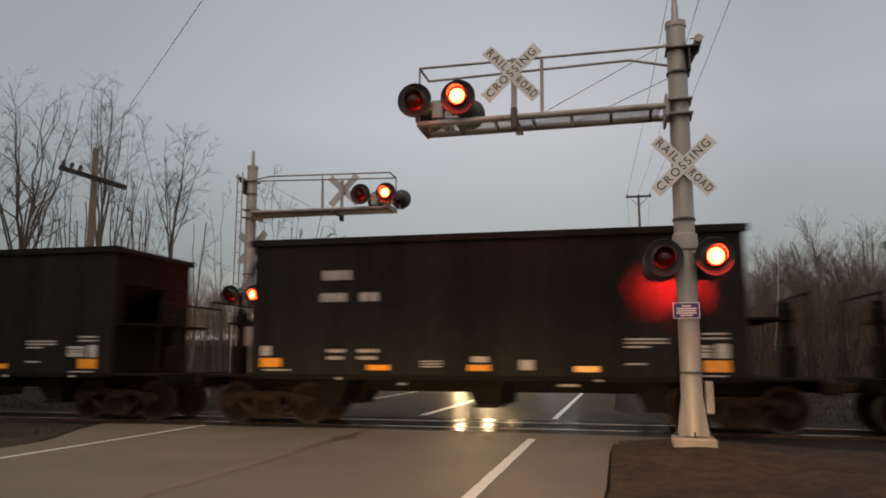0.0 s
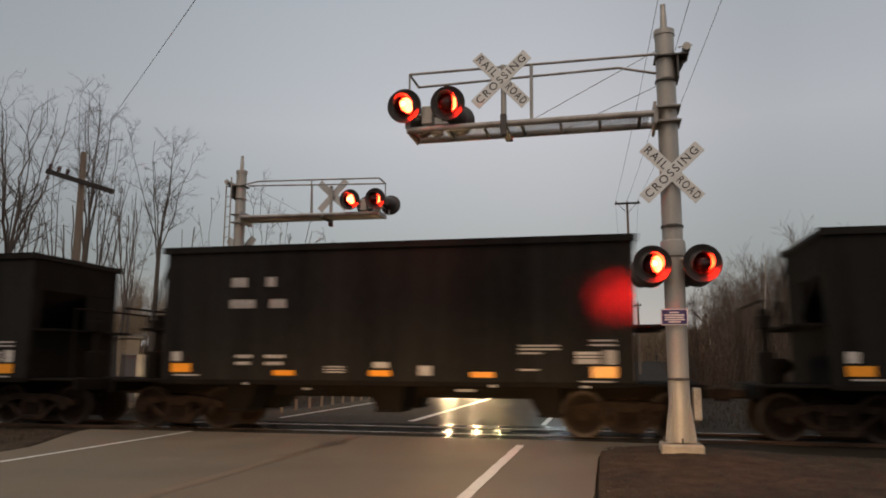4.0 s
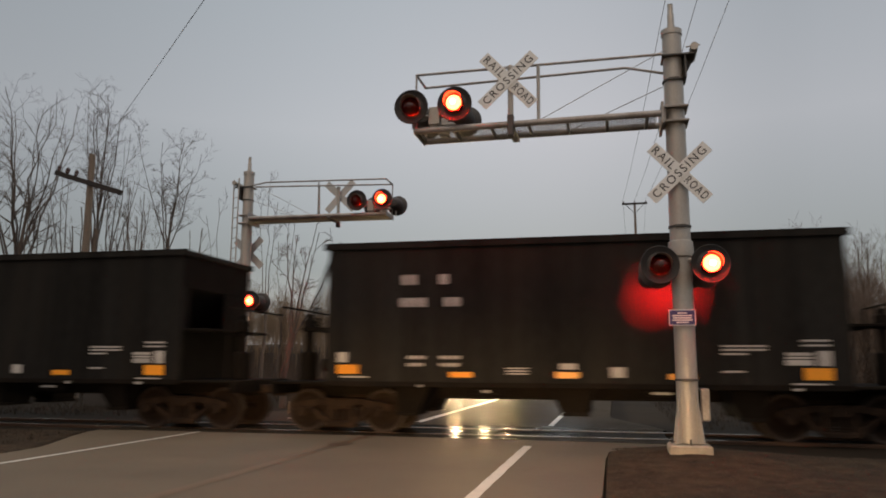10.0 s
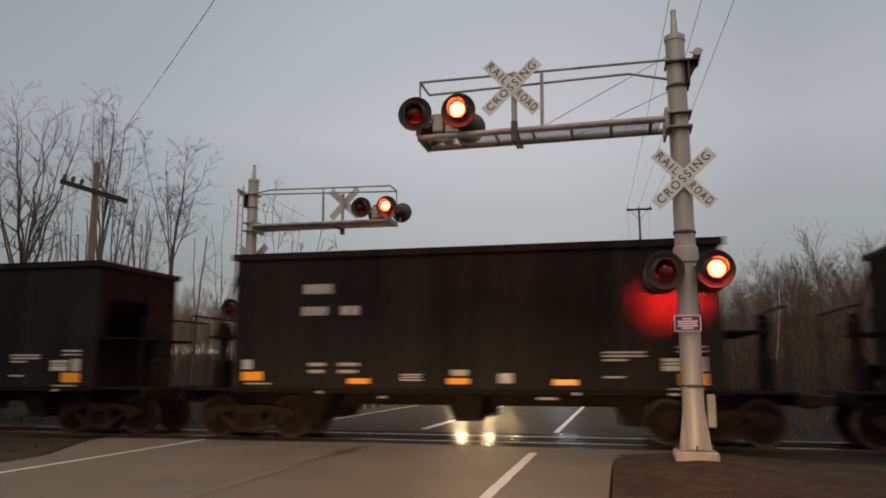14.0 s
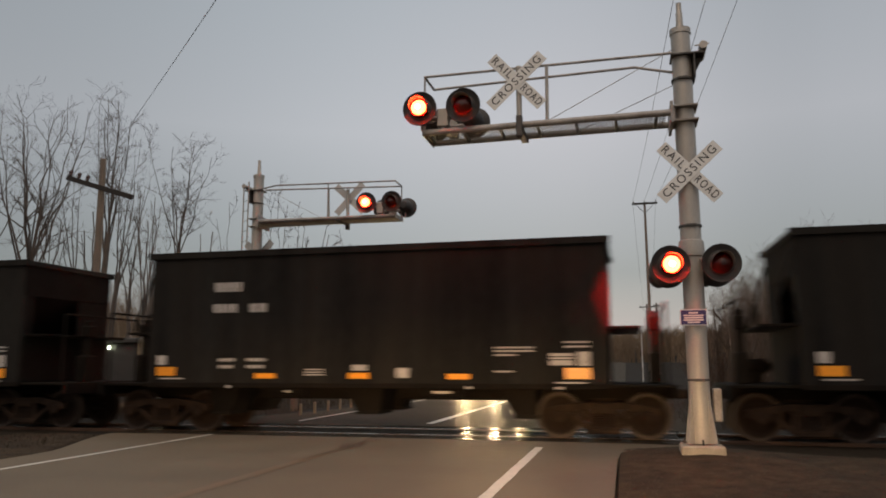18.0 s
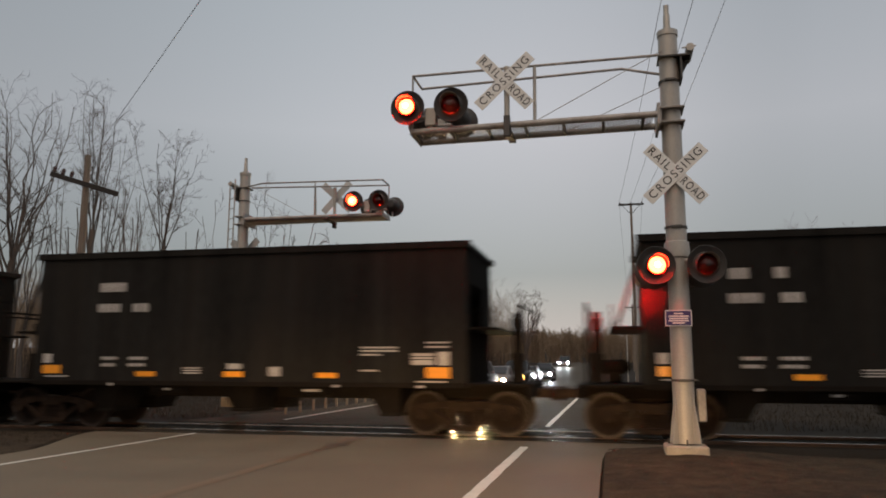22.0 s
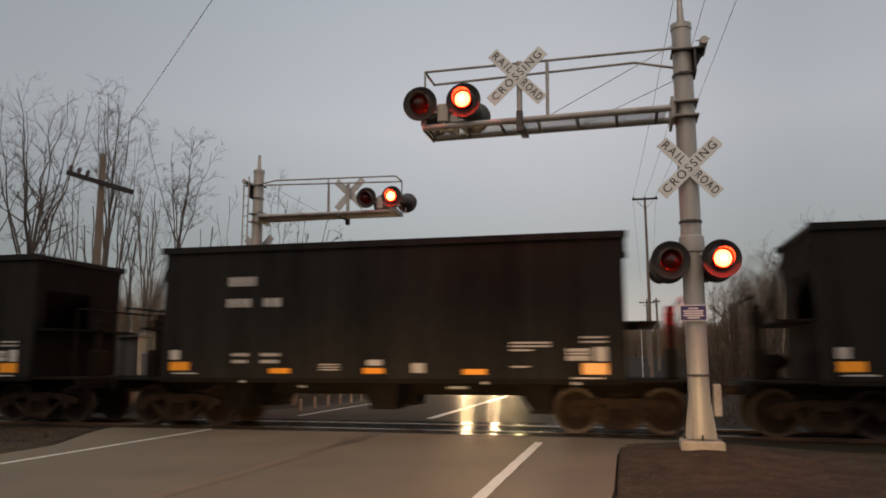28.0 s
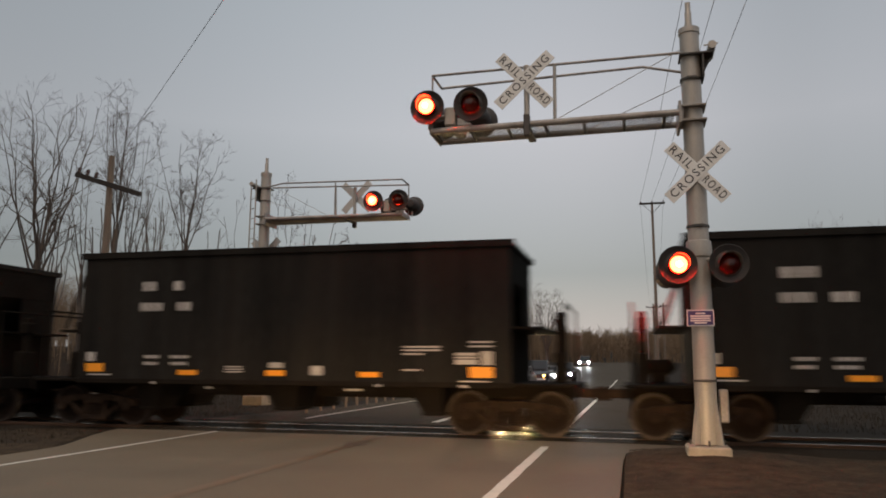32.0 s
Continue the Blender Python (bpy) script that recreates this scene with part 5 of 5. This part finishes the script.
BIG, SLENDER, FAN, SNAG = "large bare tree with many upright limbs", "tall slender bare tree with a twiggy crown", "bare tree with an open fan of limbs", "bare broken-topped sapling with upright stems"
for i, (x, y, h, fork, n, lab, w, shift, twigs, girth, stub) in enumerate((
        (-39.0, 42, 21.9, 8.4, 11, BIG, 4.2, 0.9, 8, 0.28, False),
        (-45.0, 43, 21.0, 8.0, 8, BIG, 3.8, 0.2, 7, 0.24, False),
        (-33.5, 43, 21.9, 10.5, 7, SLENDER, 2.1, -0.1, 10, 0.2, False),
        (-31.4, 41, 17.0, 7.5, 4, SLENDER, 1.3, 1.4, 5, 0.15, False),
        (-34.9, 42, 16.0, 7.5, 4, SLENDER, 1.5, -1.0, 6, 0.13, False),
        (-24.95, 38, 16.0, 8.3, 7, FAN, 2.9, 0.3, 9, 0.13, False),
        (-27.3, 38.5, 12.6, 5.0, 5, SNAG, 1.5, 0.2, 3, 0.12, True),
        (-29.2, 39.5, 13.6, 5.0, 5, SNAG, 1.3, 0.5, 4, 0.12, False),
        (-30.4, 38, 11.4, 4.0, 4, SNAG, 1.2, -0.3, 3, 0.12, True),
        (-32.9, 37, 11.9, 4.5, 4, SNAG, 1.4, 0.7, 3, 0.11, True),
        (-35.6, 39, 12.6, 4.5, 4, SNAG, 1.6, 0.8, 3, 0.12, True),
        (-25.9, 37, 11.6, 4.0, 4, SNAG, 1.2, 0.2, 4, 0.1, False),
        (-22.6, 37, 10.2, 4.0, 3, SNAG, 1.0, 0.3, 3, 0.09, True),
        (-20.3, 36, 11.0, 4.0, 2, SNAG, 0.6, -0.4, 4, 0.08, False),
        (-17.7, 36, 11.8, 4.0, 3, "thin bare sapling behind the signal mast", 1.0, 0.3, 4, 0.08, False),
        (-16.4, 35, 9.6, 3.5, 2, "thin bare sapling behind the signal mast", 0.8, 0.6, 3, 0.07, False),
        (-11.45, 25, 7.3, 2.6, 5, "small bare tree with spreading limbs beyond the tracks", 2.0, 0.9, 4, 0.12, False),
        (-8.7, 80, 10.2, 3.0, 12, "round-crowned bare tree beside the road", 2.6, 0.0, 9, 0.16, False),
        (-14.0, 84, 11.0, 3.0, 12, "bare tree standing beside the road", 2.8, 0.0, 9, 0.16, False),
        (27.5, 62, 9.4, 4.0, 6, "slim bare tree beyond the tracks", 1.8, 0.0, 8, 0.12, False))):
    tall_tree(x, y, h, fork, n, 100 + i, lab, w, shift, twigs, girth, stub)


def woods(name, label, spots, mats, variants, seed, rules=FAR):
    """Many far trees in one mesh a colour."""
    r = random.Random(seed)
    shapes = []
    for k in range(variants):
        gt = tree_geo(seed * 10 + k, 1.0 * 14, rules)
        shapes.append((np.array(gt.v), gt.f, *gt.trunk))
    kinds = [mats[r.randrange(len(mats))] for _ in spots]
    for mat in dict.fromkeys(mats):
        vs, fs, base = [], [], 0
        for (x, y, h), kind in zip(spots, kinds):
            pick, spin, size = r.randrange(variants), r.uniform(0, 6.3), r.uniform(0.82, 1.03)
            v, f, nv, nf = shapes[pick]
            if kind == "birch" and mat == "birch":
                v, f = v[:nv], f[:nf]
            elif kind != mat:
                continue
            a, k = spin, h / 14 * size
            c, s = math.cos(a) * k, math.sin(a) * k
            w = np.stack([v[:, 0] * c - v[:, 1] * s + x, v[:, 0] * s + v[:, 1] * c + y, v[:, 2] * k + ground_z(x, y)], 1)
            vs.append(w)
            fs += [tuple(i + base for i in q) for q in f]
            base += len(v)
        if vs:
            g = Geo()
            g.v, g.f = np.concatenate(vs).tolist(), fs
            tagged(part(name, g, M[mat], smooth=False), label, "woods", kind="stuff")


rw = random.Random(21)
spots = [(rw.uniform(-85, -13), rw.uniform(80, 125), rw.uniform(9.5, 13.5)) for _ in range(250)]
woods("woods", "bare grey-brown woods beyond the railway", [s for s in spots if s[0] < -8 - (s[1] - 60) * 0.12], ("far_bark",) * 4 + ("birch",), 6, 5)
spots = [(rw.uniform(9.5, 75), rw.uniform(57, 98), rw.uniform(11.2, 12.3)) for _ in range(420)]
woods("woods", "bare woods along the far side of the track", spots, ("shaded_bark",) * 14 + ("birch",), 6, 6)
spots = [(rw.uniform(14, 130), rw.uniform(100, 150), rw.uniform(9, 13)) for _ in range(420)]
woods("woods", "deep bare woods along the far side of the track", spots, ("shaded_bark",), 4, 10, RIDGE)
spots = [(rw.uniform(-70, -14), rw.uniform(46, 80), rw.uniform(7, 11)) for _ in range(80)]
woods("woods", "bare brown woods behind the road", [s for s in spots if s[0] < -0.66 * s[1]], ("far_bark",), 4, 7)
spots = [(rw.uniform(-170, -18), rw.uniform(128, 230), rw.uniform(10, 14)) for _ in range(420)]
woods("woods", "deep bare woods behind the first trees", [s for s in spots if s[0] < -14 - (s[1] - 60) * 0.12], ("far_bark",), 4, 9, RIDGE)
spots = [(rw.uniform(-90, 120), rw.uniform(150, 340), rw.uniform(7, 9.5)) for _ in range(1500)]
spots = [s for s in spots if not -13 < s[0] < 4 or s[1] > 205] + [(rw.uniform(-60, 75), rw.uniform(200, 275), rw.uniform(8.5, 11)) for _ in range(900)]
woods("woods", "distant bare woods on the ridge", spots, ("far_bark",), 4, 8, RIDGE)


def thicket(n, xr, yr, h, seed, mat, keep):
    r, g = random.Random(seed), Geo()
    for _ in range(n):
        x, y = r.uniform(*xr), r.uniform(*yr)
        if not keep(x, y):
            continue
        z = ground_z(x, y) - 0.05
        t = h * r.uniform(0.35, 1.1)
        p = Vector((x, y, z))
        d = Vector((r.gauss(0, 0.35), r.gauss(0, 0.35), 1)).normalized()
        q = p + d * t * 0.5
        e = q + (d + Vector((r.gauss(0, 0.3), r.gauss(0, 0.3), 0))).normalized() * t * 0.5
        g.tube([p, q, e], [0.022, 0.016, 0.008], 3, caps=False)
        for _ in range(3):
            a = p.lerp(e, r.uniform(0.3, 0.9))
            g.tube([a, a + Vector((r.gauss(0, 0.4), r.gauss(0, 0.4), r.uniform(0.1, 0.5))) * t * 0.35], [0.011, 0.006], 3, caps=False)
    return g


tagged(part("brush", thicket(2600, (-60, -11.5), (30, 60), 2.0, 31, "brush", lambda x, y: x < -11.5 - (y - 28) * 0.3), M["brush"], smooth=False), "dry brush along the wood's edge", "brush", kind="stuff")
tagged(part("brush", thicket(3800, (5, 50), (40, 70), 4.0, 32, "brush", lambda x, y: True), M["brush"], smooth=False), "dry brush beyond the tracks", "brush", kind="stuff")
tagged(part("brush", thicket(4500, (-80, -10), (76, 118), 3.2, 33, "brush", lambda x, y: x < -8 - (y - 60) * 0.15), M["brush"], smooth=False), "dry undergrowth in the woods", "brush", kind="stuff")

# ---- trackside equipment ----
cab = tagged(new("signal_cabinet"), "grey aluminium railway signal cabinet beyond the tracks", "cabinet")
cab.matrix_basis = pose(-16.55, 24.2, ground_z(-16.55, 24.2)) @ Matrix.Diagonal((0.55, 0.7, 0.8, 1))
part("cabinet_body", Geo().box((-0.55, -0.45, 0.25), (0.55, 0.45, 2.25), 0.03), M["cabinet"], cab)
part("cabinet_roof", Geo().box((-0.62, -0.52, 2.25), (0.62, 0.52, 2.33), 0.02), M["cabinet"], cab)
part("plinth", Geo().box((-0.6, -0.5, -0.1), (0.6, 0.5, 0.25), 0.02), M["concrete"], cab)
for x in (-0.27, 0.27):
    d = part("cabinet_door", Geo().box((x - 0.25, -0.475, 0.35), (x + 0.25, -0.452, 2.15), 0.008), M["cabinet"], cab)
    part("handle", Geo().box((x - 0.02, -0.5, 1.15), (x + 0.02, -0.475, 1.35), 0.006), M["dark_steel"], d)
hut = tagged(new("equipment_hut"), "low dark equipment hut with a lit lamp beside the tracks", "hut")
hut.location = (-18.3, 25.2, ground_z(-18.3, 25.2))
part("hut_wall", Geo().box((-0.8, -0.7, 0.0), (0.8, 0.7, 2.45), 0.02), M["dark_steel"], hut)
part("hut_roof", Geo().box((-0.95, -0.9, 2.45), (0.95, 0.85, 2.62), 0.03), M["dark_steel"], hut)
part("hut_door", Geo().box((0.0, -0.73, 0.1), (0.7, -0.702, 2.0), 0.01), M["dark_steel"], hut)
part("hut_lamp", Geo().lathe([(0, 0), (0.05, 0.01), (0.05, 0.06), (0, 0.08)], 10, pose(-0.35, -0.78, 2.24)), YARD, hut, "lit greenish yard lamp")
post_mesh = Geo().box((-0.04, -0.04, -0.3), (0.04, 0.04, 0.34), 0.012).data("marker_post", M["wood"])
for i in range(9):
    p = part("marker_post", post_mesh, None, at=pose(-9.75 - 0.02 * i, 21.8 + i * 1.15, 0, 0, rng.uniform(-3, 3), rng.uniform(-8, 8)))
    tagged(p, "short weathered wooden marker post beside the road", "post", "marker posts")


# ---- vehicles waiting beyond the crossing ----
def loft(sections):
    """Body skin through cross sections of equal point count, along y."""
    g, n = Geo(), len(sections[0])
    for s in sections:
        g.v += s
    for i in range(len(sections) - 1):
        for j in range(n):
            a, b = i * n + j, i * n + (j + 1) % n
            g.f.append((a, b, b + n, a + n))
    g.f += [tuple(range(n))[::-1], tuple((len(sections) - 1) * n + j for j in range(n))]
    return g


def section(y, w, z0, z1, r=0.12):
    """A rounded rectangle across the vehicle."""
    r = min(r, (z1 - z0) * 0.45)
    out = []
    for cx, cz, a0 in ((w - r, z0 + r, 270), (w - r, z1 - r, 0), (-w + r, z1 - r, 90), (-w + r, z0 + r, 180)):
        out += [(cx + r * math.cos(radians(a0 + 30 * k)), y, cz + r * math.sin(radians(a0 + 30 * k))) for k in range(4)]
    return out


def vehicle(name, x, y, kind, paint, lamp, label, lamp_size=0.11):
    """A car that faces -y; its front bumper stands at y."""
    root = tagged(new(name), label, "pickup truck" if kind == "pickup" else "car", "waiting vehicles")
    root.location = (x, y, crown(x, y))
    tall = {"sedan": 1.45, "suv": 1.72, "pickup": 1.85}[kind]
    w = {"sedan": 0.88, "suv": 0.92, "pickup": 0.98}[kind]
    belt = {"sedan": 0.92, "suv": 1.05, "pickup": 1.12}[kind]
    long = {"sedan": 4.7, "suv": 4.7, "pickup": 5.7}[kind]
    nose = belt - 0.16
    part("body", loft([section(0.0, w * 0.86, 0.34, nose - 0.12), section(0.18, w * 0.97, 0.26, nose), section(1.3, w, 0.24, belt - 0.02), section(long * 0.5, w, 0.24, belt),
                       section(long - 0.4, w, 0.26, belt), section(long, w * 0.92, 0.36, belt - 0.1)]), paint, root)
    c0, c1 = (1.25, long - 0.7) if kind != "pickup" else (1.5, 3.6)
    part("cabin", loft([section(c0, w * 0.9, belt - 0.12, belt), section(c0 + 0.75, w * 0.76, belt - 0.12, tall, 0.14), section(c1 - 0.55, w * 0.76, belt - 0.12, tall, 0.14), section(c1, w * 0.86, belt - 0.12, belt + 0.1)]), paint, root)
    ang = math.atan2(tall - belt, 0.75)
    part("windscreen", Geo().box((-w * 0.72, -0.012, 0.06), (w * 0.72, 0.0, math.hypot(tall - belt, 0.75) - 0.12), 0.01, pose(0, c0 - 0.03, belt + 0.03, -math.degrees(math.pi / 2 - ang))), M["car_glass"], root)
    for s in (-1, 1):
        part("side_window", Geo().prism([(c0 + 0.35, belt + 0.05), (c0 + 0.8, tall - 0.12), (c1 - 0.6, tall - 0.12), (c1 - 0.25, belt + 0.06)], -0.01, 0.01, pose(s * (w * 0.845), 0, 0, 0, 0, 90) @ pose(0, 0, 0, -s * 6, 0, 0)), M["car_glass"], root)
        part("mirror", Geo().box((s * (w + 0.08) - 0.09, c0 + 0.45, belt + 0.02), (s * (w + 0.08) + 0.09, c0 + 0.55, belt + 0.17), 0.03), paint, root)
        part("headlamp", Geo().lathe([(0.0, 0.035), (lamp_size * 0.8, 0.02), (lamp_size, -0.03)], 16, pose(s * w * 0.74, -0.035, nose - 0.19, 90)), lamp, root, "lit headlamp")
        for yy in (0.85, long - 1.0):
            wheel = part("wheel", Geo().lathe([(0.0, -0.1), (0.2, -0.1), (0.21, -0.11), (0.31, -0.11), (0.34, -0.07), (0.34, 0.08), (0.3, 0.11), (0.0, 0.11)], 20, pose(0, 0, 0, 0, 90)), M["tyre"], root, at=pose(s * (w - 0.1), yy, 0.34))
            part("rim", Geo().lathe([(0.0, 0.02), (0.19, 0.015), (0.2, -0.02)], 14, pose(s * 0.105, 0, 0, 0, s * 90)), M["chrome"], wheel)
    part("grille", Geo().box((-w * 0.5, -0.015, nose - 0.27), (w * 0.5, 0.04, nose - 0.1), 0.015), M["lamp_black"], root)
    part("bumper", Geo().box((-w * 0.9, -0.09, 0.36), (w * 0.9, 0.1, 0.55), 0.04), paint if kind != "pickup" else M["chrome"], root)
    return root


vehicle("sedan", -6.85, 36.0, "suv", M["paint_silver"], HEADLAMP, "silver car with lit headlamps waiting at the crossing")
vehicle("sedan", -6.9, 44.6, "sedan", M["paint_white"], HEADLAMP, "white car with lit headlamps waiting in the queue")
vehicle("pickup_truck", -6.8, 53.5, "pickup", M["paint_dark"], AMBER, "dark pickup truck waiting in the queue", 0.07)
vehicle("sedan", -6.9, 63.0, "sedan", M["paint_silver"], COOL_LAMP, "silver car with bright cool headlamps in the queue")
vehicle("sedan", -6.3, 71.0, "suv", M["paint_dark"], COOL_LAMP, "dark car with bright cool headlamps in the queue")
vehicle("pickup_truck", -8.0, 130.0, "pickup", M["paint_dark"], COOL_LAMP, "dark pickup truck with bright headlamps far up the road", 0.1)
# unseen car added behind the camera; headlamps inferred from warm road and mast
own = vehicle("sedan", 0, 0, "suv", M["paint_dark"], LOW_LAMP, "unseen dark car added behind the camera, headlamps on")
own.matrix_basis = pose(-0.5, -0.7, 0, 0, 0, 180)
for s in (-1, 1):
    beam = new("headlamp_beam", bpy.data.lights.new("headlamp_beam", "SPOT"))
    beam.data.energy, beam.data.spot_size, beam.data.spot_blend, beam.data.shadow_soft_size, beam.data.color = 4300, radians(50), 1.0, 0.015, (1.0, 0.62, 0.28)
    beam.matrix_world = look((-0.5 + s * 0.68, -0.6, 0.72), (-2.9 + s * 1.0, 11.5, 0.0))
    # unseen plate added ahead of each lamp to keep light off the train
    part("headlamp_hood", Geo().box((s * 0.68 - 0.2, -0.31, 0.734), (s * 0.68 + 0.2, -0.3, 0.86), 0.002).box((s * 0.68 - 0.2, -0.3, 0.845), (s * 0.68 + 0.2, 0.0, 0.86), 0.002), M["lamp_black"], own, "added black plate that cuts off the dipped beam")
street = tagged(new("street_lamp"), "slim street lamp with a lit head beside the far road", "street lamp")
street.location = (1.3, 66, rise(66))
part("lamp_pole", Geo().tube([(0, 0, -0.2), (0, 0, 4.4)], 0.05, 8), M["galv"], street)
part("lamp_head", Geo().box((-0.15, -0.1, 4.35), (0.15, 0.1, 4.45), 0.03), M["galv"], street)


# ---- movement ----
ON, DARK, PERIOD = 0.665, 0.52, 1.405


def motions():
    times = [0, 3, 6, 9, 12, 14.5, 17, 19, 21, 23, 25.5, 28, 28.7, 30.5, 32]
    for n, car in cars.items():
        walk(car, [(t, pose(travel(t) + n * PITCH - HALF, TRACK_Y, 0)) for t in times])
    # the wheels turn while their car passes the crossing
    for n, car in cars.items():
        t0 = max(0.0, min(31.5, (n * PITCH - 12) / 10.85))
        t1 = max(0.4, min(32.0, (n * PITCH + 26) / 10.85))
        spans = [t0 + i * 0.05 for i in range(int((t1 - t0) / 0.05) + 1)]
        for truck in car.children:
            if truck.name.split(".")[0] != "truck":
                continue
            for ws in truck.children:
                if ws.name.split(".")[0] == "wheelset":
                    p = ws.matrix_basis.translation.copy()
                    a0 = travel(t0)
                    rows = [(t, pose(*p, 0, math.degrees((travel(t) - a0) / 0.457), 0)) for t in spans]
                    rows = ([(0, rows[0][1])] if t0 > 0.04 else []) + rows + ([(32, rows[-1][1])] if spans[-1] < 31.96 else [])
                    walk(ws, rows)
    # flashing made by turning each ball's glowing half outwards and away, sides in turn
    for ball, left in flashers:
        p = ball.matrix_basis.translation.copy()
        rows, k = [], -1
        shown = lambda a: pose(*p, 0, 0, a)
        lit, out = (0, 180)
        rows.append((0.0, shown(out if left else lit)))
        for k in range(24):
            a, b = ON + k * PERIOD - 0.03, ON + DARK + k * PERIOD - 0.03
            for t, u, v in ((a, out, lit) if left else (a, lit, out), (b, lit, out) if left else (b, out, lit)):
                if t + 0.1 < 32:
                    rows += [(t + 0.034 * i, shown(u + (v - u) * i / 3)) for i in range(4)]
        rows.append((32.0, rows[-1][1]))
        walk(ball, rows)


motions()
